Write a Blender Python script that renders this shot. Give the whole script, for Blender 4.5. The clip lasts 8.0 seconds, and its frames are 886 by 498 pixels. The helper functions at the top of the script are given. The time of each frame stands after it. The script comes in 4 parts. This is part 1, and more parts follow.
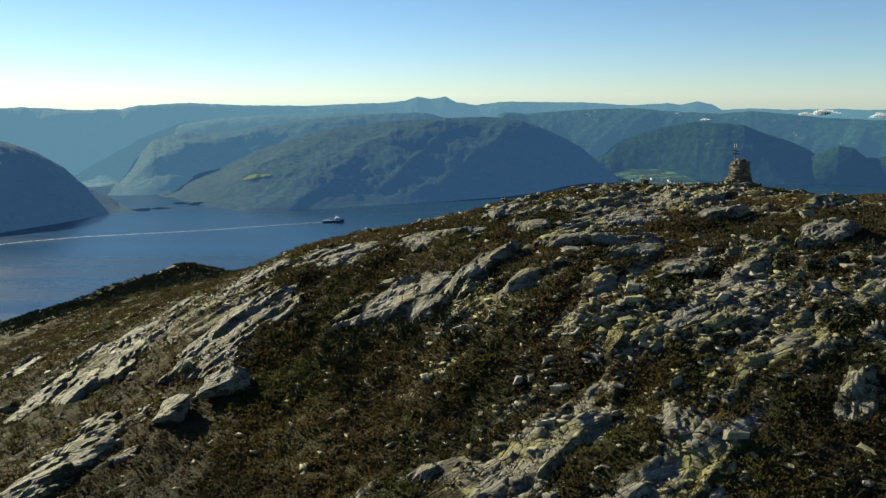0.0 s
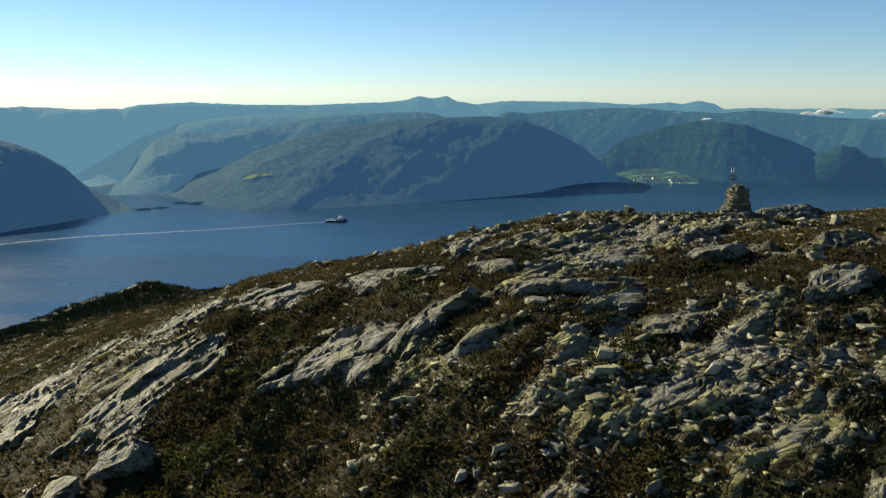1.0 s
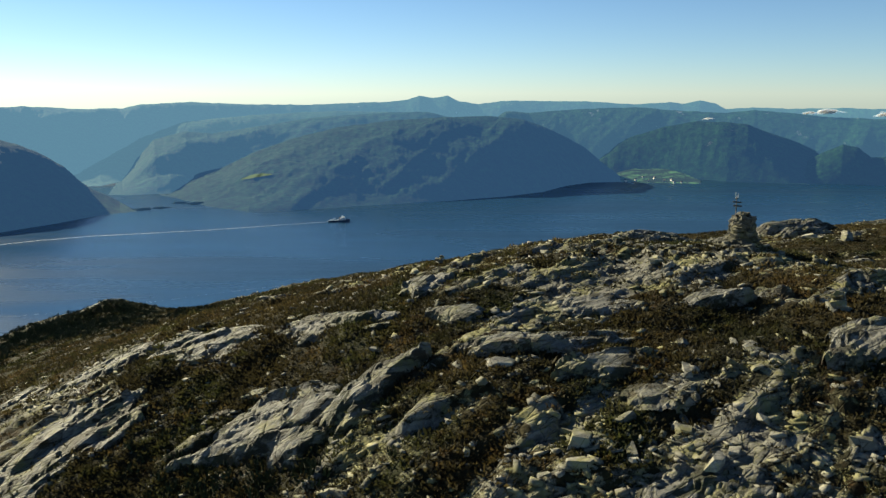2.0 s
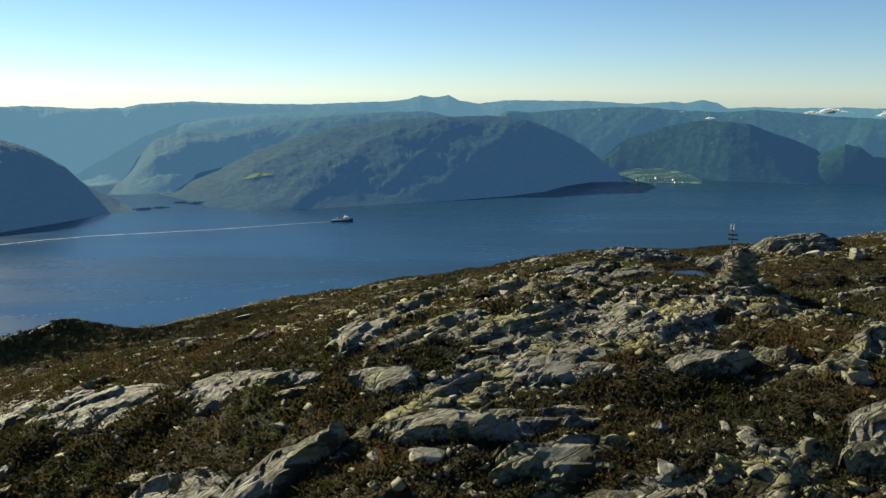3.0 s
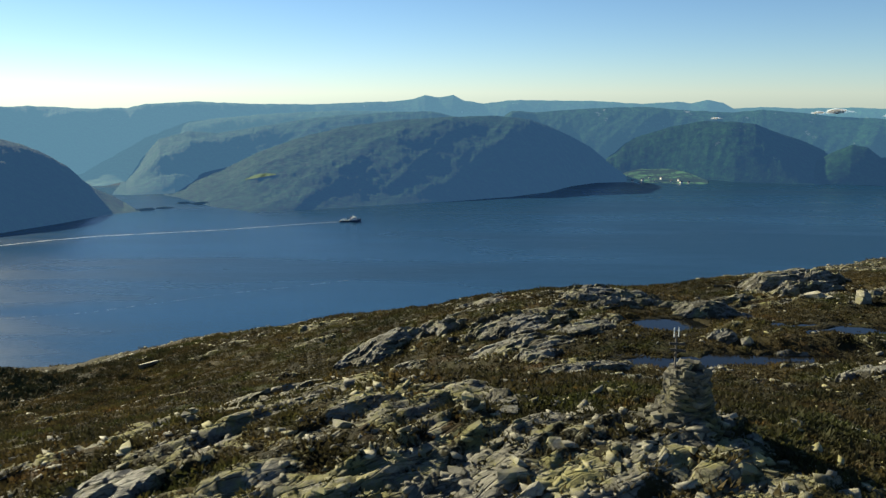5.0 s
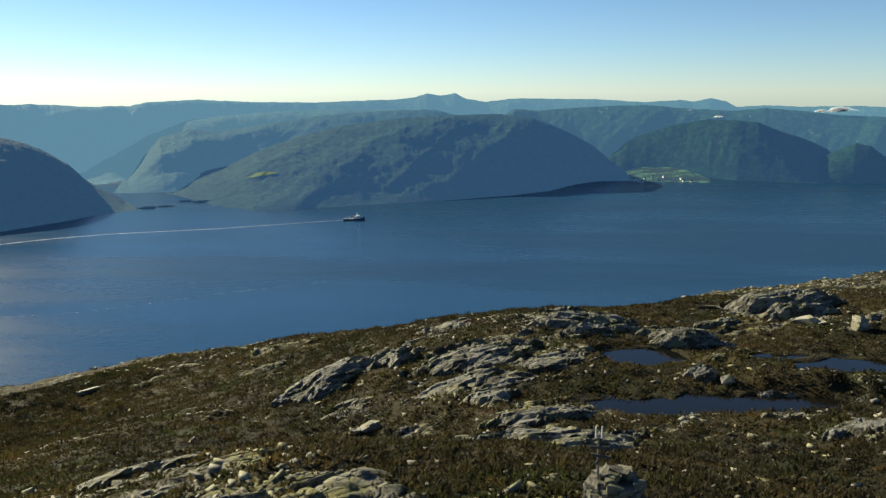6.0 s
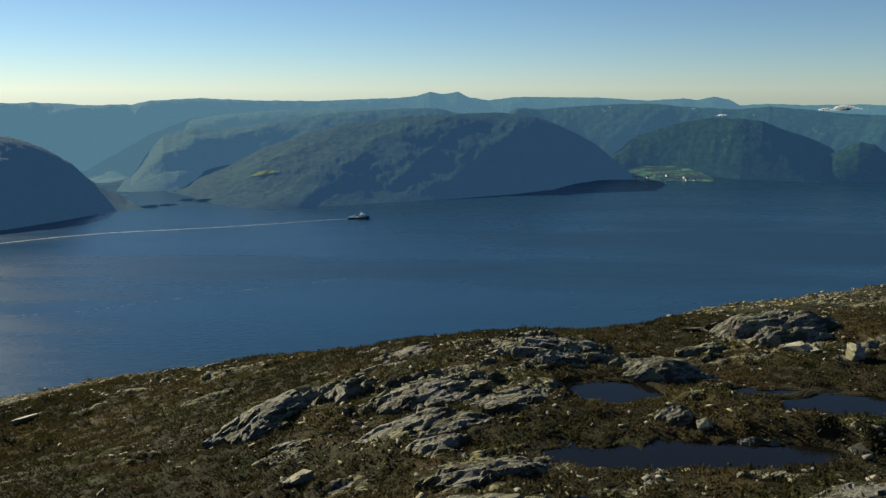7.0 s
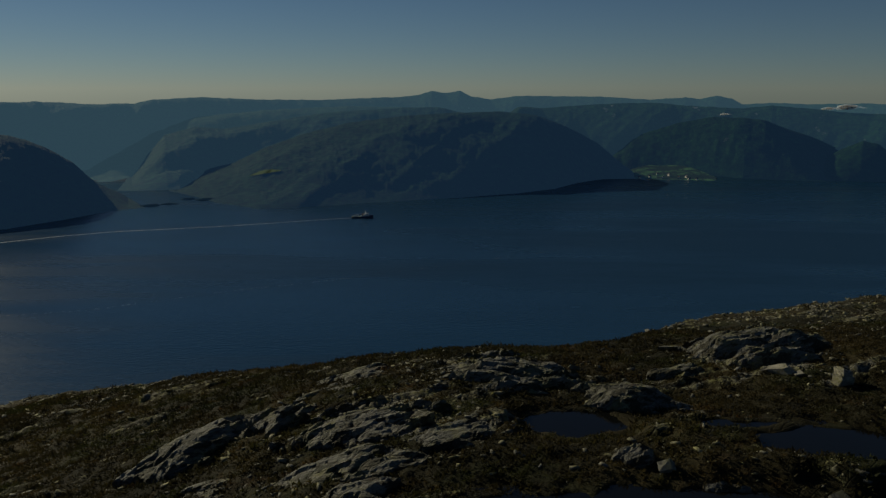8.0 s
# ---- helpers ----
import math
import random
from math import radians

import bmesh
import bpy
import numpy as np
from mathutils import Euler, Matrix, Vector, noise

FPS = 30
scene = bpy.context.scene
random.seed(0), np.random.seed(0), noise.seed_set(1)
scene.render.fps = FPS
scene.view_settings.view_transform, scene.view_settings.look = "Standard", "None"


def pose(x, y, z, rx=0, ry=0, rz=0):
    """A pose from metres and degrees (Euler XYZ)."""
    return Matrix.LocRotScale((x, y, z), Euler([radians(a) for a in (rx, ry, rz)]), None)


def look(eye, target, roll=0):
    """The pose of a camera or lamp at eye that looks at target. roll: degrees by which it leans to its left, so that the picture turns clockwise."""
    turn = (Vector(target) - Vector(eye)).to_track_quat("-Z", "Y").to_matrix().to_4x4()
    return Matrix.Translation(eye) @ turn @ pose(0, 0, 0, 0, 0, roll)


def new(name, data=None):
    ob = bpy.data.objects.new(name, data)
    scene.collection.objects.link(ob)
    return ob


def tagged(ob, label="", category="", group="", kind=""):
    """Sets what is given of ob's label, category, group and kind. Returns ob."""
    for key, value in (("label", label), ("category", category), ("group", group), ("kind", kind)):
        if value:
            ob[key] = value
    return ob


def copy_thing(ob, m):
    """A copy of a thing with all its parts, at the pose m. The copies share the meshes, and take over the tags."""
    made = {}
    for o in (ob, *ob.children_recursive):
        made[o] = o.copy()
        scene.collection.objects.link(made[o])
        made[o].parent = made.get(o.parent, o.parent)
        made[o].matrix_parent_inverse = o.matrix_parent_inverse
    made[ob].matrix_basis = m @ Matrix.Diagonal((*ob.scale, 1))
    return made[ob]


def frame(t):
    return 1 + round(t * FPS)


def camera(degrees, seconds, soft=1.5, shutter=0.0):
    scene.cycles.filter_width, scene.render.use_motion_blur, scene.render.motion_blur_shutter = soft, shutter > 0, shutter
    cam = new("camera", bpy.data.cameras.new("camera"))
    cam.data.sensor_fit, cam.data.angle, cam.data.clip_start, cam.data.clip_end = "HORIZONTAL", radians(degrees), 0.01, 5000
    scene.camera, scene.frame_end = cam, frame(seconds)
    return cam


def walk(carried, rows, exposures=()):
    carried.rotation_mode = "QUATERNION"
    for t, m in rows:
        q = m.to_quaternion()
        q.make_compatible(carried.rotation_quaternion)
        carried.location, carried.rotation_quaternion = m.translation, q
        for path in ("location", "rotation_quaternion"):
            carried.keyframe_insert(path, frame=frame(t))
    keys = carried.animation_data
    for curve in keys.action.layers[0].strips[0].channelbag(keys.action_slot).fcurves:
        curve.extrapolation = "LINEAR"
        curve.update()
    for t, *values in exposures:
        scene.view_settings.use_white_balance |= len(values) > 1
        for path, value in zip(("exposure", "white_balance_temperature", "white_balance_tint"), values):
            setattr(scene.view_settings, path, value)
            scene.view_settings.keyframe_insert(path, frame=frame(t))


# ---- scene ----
from mathutils.bvhtree import BVHTree

cam = camera(60, 8.0, soft=1.35, shutter=0.2)

# the flight: low over the hilltop, past the cairn, looking out over the fjord
PATH = [
    (0.0, pose(-22.23, -59.41, 8.62, 78.66, 0, -0.42)),
    (0.5, pose(-20.60, -55.63, 9.24, 78.63, 0, -0.36)),
    (1.0, pose(-19.07, -51.78, 9.82, 78.60, 0, -0.29)),
    (1.5, pose(-17.91, -48.28, 10.26, 78.59, 0, -0.25)),
    (3.0, pose(-13.50, -37.11, 11.24, 78.52, 0, -0.08)),
    (3.5, pose(-11.91, -33.74, 11.48, 78.54, 0, -0.02)),
    (4.0, pose(-10.21, -30.20, 11.75, 78.53, 0, 0.06)),
    (4.5, pose(-8.50, -26.96, 12.05, 78.53, 0, 0.21)),
    (6.0, pose(-2.87, -17.55, 13.04, 78.37, 0, 0.52)),
    (6.5, pose(-1.26, -14.79, 13.37, 78.30, 0, 0.64)),
    (7.0, pose(0.59, -11.97, 13.64, 78.25, 0, 0.76)),
    (7.5, pose(2.33, -9.43, 13.72, 78.20, 0, 0.86)),
    (8.0, pose(4.31, -6.73, 13.61, 78.18, 0, 0.95)),
]
BASE, KELVIN = 1.20, 6300

FADE = [(0.0, 0.0), (6.6, 0.0), (7.0, -0.42), (7.5, -1.2), (8.0, -2.22)]
walk(cam, PATH, [(t, BASE + e, KELVIN, 4) for t, e in FADE])

SEA = -420.0
SUN_AZ, SUN_EL = -50.0, 24.0

# ---- world and sun ----
world = bpy.data.worlds.new("sky")
scene.world = world
world.use_nodes = True
wt = world.node_tree
sky = wt.nodes.new("ShaderNodeTexSky")
sky.sky_type = "NISHITA"
sky.sun_disc = False
sky.sun_elevation = radians(SUN_EL)
sky.sun_rotation = radians(SUN_AZ)
sky.altitude = 600
sky.air_density = 0.8
sky.dust_density = 0.06
sky.ozone_density = 4.0
wt.links.new(sky.outputs[0], wt.nodes["Background"].inputs[0])
wt.nodes["Background"].inputs[1].default_value = 0.05
sun = new("sun", bpy.data.lights.new("sun", "SUN"))
sun.data.energy = 5.0
sun.data.angle = radians(0.5)
sun.data.color = (1.0, 0.86, 0.60)
SUN_WAY = Vector((math.sin(radians(SUN_AZ)) * math.cos(radians(SUN_EL)), math.cos(radians(SUN_AZ)) * math.cos(radians(SUN_EL)), math.sin(radians(SUN_EL))))
sun.matrix_world = look(SUN_WAY * 500, (0, 0, 0))


# ---- materials ----
GRAIN = 32.0  # the bearing of the bedrock's foliation, from the x axis


class Nodes:
    """A short way to write node materials."""

    def __init__(self, name, rough=0.85, spec=0.3):
        self.mat = bpy.data.materials.new(name)
        self.mat.use_nodes = True
        self.t = self.mat.node_tree
        self.b = self.t.nodes["Principled BSDF"]
        self.b.inputs["Roughness"].default_value = rough
        self.b.inputs["Specular IOR Level"].default_value = spec
        self.co = self.t.nodes.new("ShaderNodeNewGeometry").outputs["Position"]

    def link(self, a, b):
        self.t.links.new(a, b)
        return self

    def stretch(self, sx, sy, sz, turn=0):
        m = self.t.nodes.new("ShaderNodeMapping")
        m.inputs["Scale"].default_value = (sx, sy, sz)
        m.inputs["Rotation"].default_value = (0, 0, radians(turn))
        self.link(self.co, m.inputs[0])
        return m.outputs[0]

    def along(self, long, short, turn):
        """Coordinates drawn out along a direction: long and short are lengths."""
        m = self.t.nodes.new("ShaderNodeMapping")
        m.vector_type = "TEXTURE"
        m.inputs["Scale"].default_value = (long, short, short)
        m.inputs["Rotation"].default_value = (0, 0, radians(turn))
        self.link(self.co, m.inputs[0])
        return m.outputs[0]

    def noise(self, scale, detail=6, rough=0.6, co=None):
        n = self.t.nodes.new("ShaderNodeTexNoise")
        n.inputs["Scale"].default_value, n.inputs["Detail"].default_value, n.inputs["Roughness"].default_value = scale, detail, rough
        self.link(co or self.co, n.inputs["Vector"])
        return n.outputs["Fac"]

    def cells(self, scale, co=None):
        n = self.t.nodes.new("ShaderNodeTexVoronoi")
        n.feature = "DISTANCE_TO_EDGE"
        n.inputs["Scale"].default_value = scale
        self.link(co or self.co, n.inputs["Vector"])
        return n.outputs["Distance"]

    def ramp(self, fac, *stops):
        r = self.t.nodes.new("ShaderNodeValToRGB")
        e = r.color_ramp.elements
        while len(e) < len(stops):
            e.new(0.5)
        for k, (p, c) in zip(e, stops):
            k.position, k.color = p, (*c, 1) if len(c) == 3 else c
        self.link(fac, r.inputs[0])
        return r.outputs[0]

    def step(self, fac, a, b):
        r = self.t.nodes.new("ShaderNodeMapRange")
        r.inputs[1].default_value, r.inputs[2].default_value = a, b
        self.link(fac, r.inputs[0])
        return r.outputs[0]

    def mix(self, fac, a, b, how="MIX"):
        m = self.t.nodes.new("ShaderNodeMix")
        m.data_type, m.blend_type = "RGBA", how
        for k, v in ((0, fac), (6, a), (7, b)):
            if isinstance(v, (int, float)):
                m.inputs[k].default_value = v
            elif isinstance(v, tuple):
                m.inputs[k].default_value = (*v, 1)
            else:
                self.link(v, m.inputs[k])
        return m.outputs[2]

    def math(self, how, a, b):
        m = self.t.nodes.new("ShaderNodeMath")
        m.operation = how
        for k, v in ((0, a), (1, b)):
            if isinstance(v, (int, float)):
                m.inputs[k].default_value = v
            else:
                self.link(v, m.inputs[k])
        return m.outputs[0]

    def island(self):
        return self.t.nodes.new("ShaderNodeNewGeometry").outputs["Random Per Island"]

    def each(self):
        return self.t.nodes.new("ShaderNodeObjectInfo").outputs["Random"]

    def attribute(self, name):
        a = self.t.nodes.new("ShaderNodeAttribute")
        a.attribute_name = name
        return a.outputs["Fac"]

    def bump(self, height, strength=0.5, distance=0.1):
        b = self.t.nodes.new("ShaderNodeBump")
        b.inputs["Strength"].default_value, b.inputs["Distance"].default_value = strength, distance
        self.link(height, b.inputs["Height"])
        return self.link(b.outputs[0], self.b.inputs["Normal"])

    def colour(self, c):
        if isinstance(c, tuple):
            self.b.inputs["Base Color"].default_value = (*c, 1)
            return self
        return self.link(c, self.b.inputs["Base Color"])


def rock_colour(n):
    """Grey gneiss: banded along its grain, with pale lichen, dark algae, soil in the cracks and yellow-green moss."""
    base = n.ramp(n.noise(0.8, 9, 0.66), (0.3, (0.062, 0.060, 0.053)), (0.5, (0.135, 0.130, 0.112)), (0.70, (0.22, 0.21, 0.175)))
    band = n.step(n.noise(1.0, 7, 0.65, n.along(2.2, 0.22, GRAIN)), 0.42, 0.66)
    c = n.mix(n.math("MULTIPLY", band, 0.7), base, (0.27, 0.262, 0.218))
    dark = n.step(n.noise(1.0, 8, 0.7, n.along(1.6, 0.28, GRAIN - 6)), 0.52, 0.66)
    c = n.mix(n.math("MULTIPLY", dark, 0.75), c, (0.033, 0.034, 0.033))
    pale = n.step(n.noise(5.0, 5, 0.7), 0.58, 0.70)
    c = n.mix(n.math("MULTIPLY", pale, 0.5), c, (0.37, 0.36, 0.305))
    crack = n.step(n.cells(1.0, n.along(2.6, 0.55, GRAIN)), 0.022, 0.0)
    c = n.mix(n.math("MULTIPLY", crack, 0.85), c, (0.022, 0.021, 0.014))
    moss = n.step(n.noise(0.45, 10, 0.8), 0.48, 0.58)
    return n.mix(n.math("MULTIPLY", moss, 0.65), c, (0.185, 0.175, 0.048))


def rock_relief(n, strength=1.0):
    crack = n.step(n.cells(1.0, n.along(2.6, 0.55, GRAIN)), 0.0, 0.07)
    foliation = n.noise(1.0, 8, 0.7, n.along(1.4, 0.12, GRAIN))
    grain = n.noise(3.6, 10, 0.72)
    n.bump(n.math("ADD", n.math("ADD", n.math("MULTIPLY", crack, 0.7), n.math("MULTIPLY", foliation, 1.1)), n.math("MULTIPLY", grain, 1.3)), strength, 0.15)


def stone_material():
    n = Nodes("loose_stone", 0.78, 0.35)
    tone = n.ramp(n.island(), (0.0, (0.6, 0.6, 0.58)), (0.5, (0.95, 0.94, 0.9)), (1.0, (1.35, 1.32, 1.25)))
    n.colour(n.mix(1.0, rock_colour(n), tone, "MULTIPLY"))
    n.bump(n.noise(9.0, 8, 0.7), 0.6, 0.06)
    return n.mat


def boulder_material():
    n = Nodes("boulder_stone", 0.78, 0.35)
    tone = n.ramp(n.each(), (0.0, (0.65, 0.65, 0.63)), (0.5, (1.1, 1.09, 1.04)), (1.0, (1.65, 1.6, 1.5)))
    n.colour(n.mix(1.0, rock_colour(n), tone, "MULTIPLY"))
    n.bump(n.noise(6.0, 9, 0.7), 0.7, 0.08)
    return n.mat


def heath_colour(n):
    """Heather, crowberry and moor grass: dark green, brown and rust in patches of several sizes."""
    c = n.ramp(n.noise(0.09, 6, 0.65), (0.32, (0.016, 0.018, 0.009)), (0.5, (0.031, 0.027, 0.012)), (0.68, (0.060, 0.047, 0.018)))
    rust = n.step(n.noise(0.4, 6, 0.7), 0.57, 0.70)
    c = n.mix(n.math("MULTIPLY", rust, 0.55), c, (0.088, 0.046, 0.018))
    green = n.step(n.noise(0.24, 6, 0.68, n.along(1.6, 1.0, GRAIN)), 0.50, 0.64)
    c = n.mix(n.math("MULTIPLY", green, 0.6), c, (0.036, 0.046, 0.012))
    straw = n.step(n.noise(0.6, 6, 0.72), 0.58, 0.70)
    return n.mix(n.math("MULTIPLY", straw, 0.55), c, (0.13, 0.085, 0.028))


def rock_material():
    n = Nodes("weathered_gneiss", 0.72, 0.4)
    turf = n.step(n.noise(1.0, 8, 0.68, n.along(1.7, 0.7, GRAIN)), 0.495, 0.545)
    n.colour(n.mix(turf, rock_colour(n), heath_colour(n)))
    rock_relief(n)
    return n.mat


def ground_material():
    n = Nodes("heath_and_bedrock", 0.9, 0.15)
    soil = n.mix(n.step(n.noise(6, 6, 0.75), 0.45, 0.75), n.mix(1.0, heath_colour(n), (0.85, 0.85, 0.85), "MULTIPLY"), (0.014, 0.012, 0.005))
    bare = n.math("ADD", n.attribute("bare"), n.math("MULTIPLY", n.math("SUBTRACT", n.noise(1.8, 7, 0.7), 0.5), 1.3))
    n.colour(n.mix(n.step(bare, 0.48, 0.56), soil, rock_colour(n)))
    crack = n.step(n.cells(1.0, n.along(2.0, 0.5, GRAIN)), 0.0, 0.08)
    n.bump(n.math("ADD", n.noise(4.0, 9, 0.72), n.math("MULTIPLY", crack, n.math("MULTIPLY", n.attribute("bare"), 1.2))), 0.9, 0.17)
    return n.mat


def tuft_material():
    n = Nodes("heather_and_grass", 0.8, 0.2)
    tone = n.ramp(n.island(), (0.0, (0.6, 0.6, 0.6)), (0.6, (1.15, 1.12, 1.1)), (1.0, (1.7, 1.6, 1.45)))
    c = n.mix(1.0, heath_colour(n), tone, "MULTIPLY")
    n.colour(c)
    through_light = n.t.nodes.new("ShaderNodeBsdfTranslucent")
    n.link(c, through_light.inputs["Color"])
    both = n.t.nodes.new("ShaderNodeMixShader")
    both.inputs[0].default_value = 0.45
    n.link(n.b.outputs[0], both.inputs[1]).link(through_light.outputs[0], both.inputs[2])
    n.link(both.outputs[0], n.t.nodes["Material Output"].inputs[0])
    return n.mat


def water_material(name, deep, wave, strength, rough):
    n = Nodes(name, rough, 0.5)
    n.b.inputs["IOR"].default_value = 1.33
    slick = n.noise(0.0016, 7, 0.6, n.stretch(0.35, 1.6, 1, 8))
    n.colour(n.mix(n.step(slick, 0.4, 0.65), deep, tuple(v * 1.25 for v in deep)))
    calm = n.t.nodes.new("ShaderNodeMapRange")
    for k, v in ((1, 0.62), (2, 0.36), (3, rough * 0.6), (4, rough * 1.25)):
        calm.inputs[k].default_value = v
    n.link(slick, calm.inputs[0]).link(calm.outputs[0], n.b.inputs["Roughness"])
    n.bump(n.noise(wave, 6, 0.6, n.stretch(1, 2.2, 1, 20)), strength, 1.0 / wave * 0.12)
    return n.mat


def forest_material(name, haze, glow, sunny=1.0, scars=0.0):
    """Wooded slopes, with bare rock where scars is above nought. As a distant backdrop it has the haze in front of it
    painted in as an even, faint emission; sunny scales the glade colour by how sunlit a range looks.
    """
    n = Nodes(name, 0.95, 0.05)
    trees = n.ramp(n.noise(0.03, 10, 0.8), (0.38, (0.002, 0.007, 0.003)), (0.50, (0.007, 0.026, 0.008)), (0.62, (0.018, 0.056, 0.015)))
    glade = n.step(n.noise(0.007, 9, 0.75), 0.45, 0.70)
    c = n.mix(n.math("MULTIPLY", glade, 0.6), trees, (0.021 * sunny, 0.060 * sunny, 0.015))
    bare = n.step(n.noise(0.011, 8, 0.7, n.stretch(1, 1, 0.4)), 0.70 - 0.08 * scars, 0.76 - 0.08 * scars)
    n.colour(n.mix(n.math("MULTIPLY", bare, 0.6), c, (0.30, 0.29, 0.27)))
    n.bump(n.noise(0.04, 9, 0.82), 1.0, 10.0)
    n.b.inputs["Emission Color"].default_value = (*haze, 1)
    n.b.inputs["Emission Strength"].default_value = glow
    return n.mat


def plain(name, c, rough=0.6, metal=0.0, grain=4.0):
    n = Nodes(name, rough)
    n.b.inputs["Metallic"].default_value = metal
    n.colour(n.mix(n.step(n.noise(grain, 5, 0.7), 0.35, 0.75), tuple(v * 0.8 for v in c), c))
    return n.mat


ROCK, STONE, BOULDER = rock_material(), stone_material(), boulder_material()
GROUND, TUFT = ground_material(), tuft_material()

# ---- noise for shapes ----


def lattice(ix, iy, seed):
    h = (ix.astype(np.int64) * 374761393 + iy.astype(np.int64) * 668265263 + seed * 1274126177) & 0xFFFFFFFF
    h = ((h ^ (h >> 13)) * 1274126177) & 0xFFFFFFFF
    return ((h ^ (h >> 16)) & 0xFFFF) / 65535.0


def smooth_noise(x, y, seed=0):
    x, y = np.asarray(x, float), np.asarray(y, float)
    ix, iy = np.floor(x), np.floor(y)
    u, v = x - ix, y - iy
    u, v = u * u * (3 - 2 * u), v * v * (3 - 2 * v)
    a, b = lattice(ix, iy, seed), lattice(ix + 1, iy, seed)
    c, d = lattice(ix, iy + 1, seed), lattice(ix + 1, iy + 1, seed)
    return (a + (b - a) * u) * (1 - v) + (c + (d - c) * u) * v - 0.5


def layers(x, y, octaves=4, seed=0, fall=0.5):
    return sum(smooth_noise(x * 2**k + 17 * k, y * 2**k - 31 * k, seed + k) * fall**k for k in range(octaves))


def ridged(x, y, octaves=4, seed=0):
    return sum((0.5 - np.abs(smooth_noise(x * 2**k + 5 * k, y * 2**k + 11 * k, seed + k)) * 2) * 0.5**k for k in range(octaves))


def along_grain(x, y, turn):
    """Coordinates along and across the bedrock's grain, gently bent."""
    c, s = math.cos(radians(turn)), math.sin(radians(turn))
    return x * c + y * s, y * c - x * s + 1.1 * layers(x * 0.11, y * 0.11, 2, 90)


def plates(x, y, seed=0):
    """Broken, tilted plates: for each place the height on its plate, the distance to the plate's edge and the plate's own number."""
    ix, iy = np.floor(x), np.floor(y)
    best, second, height, number = np.full(np.shape(x), 9.0), np.full(np.shape(x), 9.0), np.zeros(np.shape(x)), np.zeros(np.shape(x))
    for dx in (-1, 0, 1):
        for dy in (-1, 0, 1):
            cx, cy = ix + dx, iy + dy
            px, py = cx + lattice(cx, cy, seed), cy + lattice(cx, cy, seed + 7)
            d = np.hypot(px - x, py - y)
            near = d < best
            lift = lattice(cx, cy, seed + 13) - 0.5 + (x - px) * (lattice(cx, cy, seed + 17) - 0.5) * 1.4 + (y - py) * (lattice(cx, cy, seed + 19) - 0.5) * 1.4
            second = np.where(near, best, np.minimum(second, d))
            height = np.where(near, lift, height)
            number = np.where(near, cx * 1000 + cy, number)
            best = np.where(near, d, best)
    return height, second - best, number


# ---- the hill ----
HILL = (-4.37, 4.78, 1.96, -2.44, 0.50, -5.60)
KNOLLS = [(-11, 4, 14, 5.4), (5, -11, 14, 4.9), (-30, -0, 9, 2.2), (-16, -15, 9, 3.0), (4, 49, 9, 1.0), (-34, 42, 14, -2.7), (-11, 24, 9, -3.0), (28, 35, 14, -1.9), (-1, -25, 9, 1.2), (-70, 59, 9, 2.3), (-80, -38, 22, -2.0), (9, 24, 9, -1.3), (-16, 39, 9, -0.9), (54, 79, 9, 1.2), (-21, -5, 9, 2.0), (-41, 4, 14, 2.2), (4, 4, 9, 1.3), (-35, -10, 9, 1.6), (65, 95, 22, 2.3), (-68, 11, 22, -1.5), (-11, -27, 14, 2.0), (-30, 9, 9, 1.1), (19, 44, 9, -0.8)]
# centre, half length, half width, turn and water level of the tarns
KNOLLS += [(-60, 55, 5, 1.7), (-50, 60, 6, -1.6), (-72, 36, 12, -0.8)]
TARNS = [(16.5, 26.1, 10.5, 1.75, -2, -5.8), (12.0, 36.5, 2.9, 1.6, 5, -6.25), (27.2, 33.8, 5.2, 2.4, -22, -6.4), (21.4, 36.9, 2.2, 0.55, 0, -6.3)]
BROW_X, BROW_Y = (-60, -45, -15, 0, 14, 20, 28, 42, 60), (68, 66, 60, 56, 54, 58, 70, 90, 92)


def tarn_reach(x, y, tarn):
    cx, cy, rx, ry, turn, _ = tarn
    c, s = math.cos(radians(turn)), math.sin(radians(turn))
    u, v = (x - cx) * c + (y - cy) * s, (y - cy) * c - (x - cx) * s
    return np.sqrt((u / rx) ** 2 + (v / ry) ** 2) + 0.9 * layers(x * 0.45, y * 0.45, 3, 40)


def ramp01(v, a, b):
    k = np.clip((v - a) / (b - a), 0, 1)
    return k * k * (3 - 2 * k)


def hill(x, y):
    """The height of the hill without its small relief."""
    x, y = np.asarray(x, float), np.asarray(y, float)
    u, v = x / 50, y / 50
    z = HILL[0] + HILL[1] * u + HILL[2] * v + HILL[3] * u * u + HILL[4] * u * v + HILL[5] * v * v
    for bx, by, r, h in KNOLLS:
        z = z + h * np.exp(-((x - bx) ** 2 + (y - by) ** 2) / r**2)
    over = np.maximum(0, y - np.interp(x, BROW_X, BROW_Y))
    z = z - 0.75 * over * over / (over + 9)
    for tarn in TARNS:
        d = tarn_reach(x, y, tarn)
        bank = ramp01(d, 2.3, 1.15)
        z = z * (1 - bank) + (tarn[5] + 0.12) * bank
        bed = ramp01(d, 1.15, 0.75)
        z = z * (1 - bed) + (tarn[5] - 0.45) * bed
    return np.maximum(z, SEA - 12)


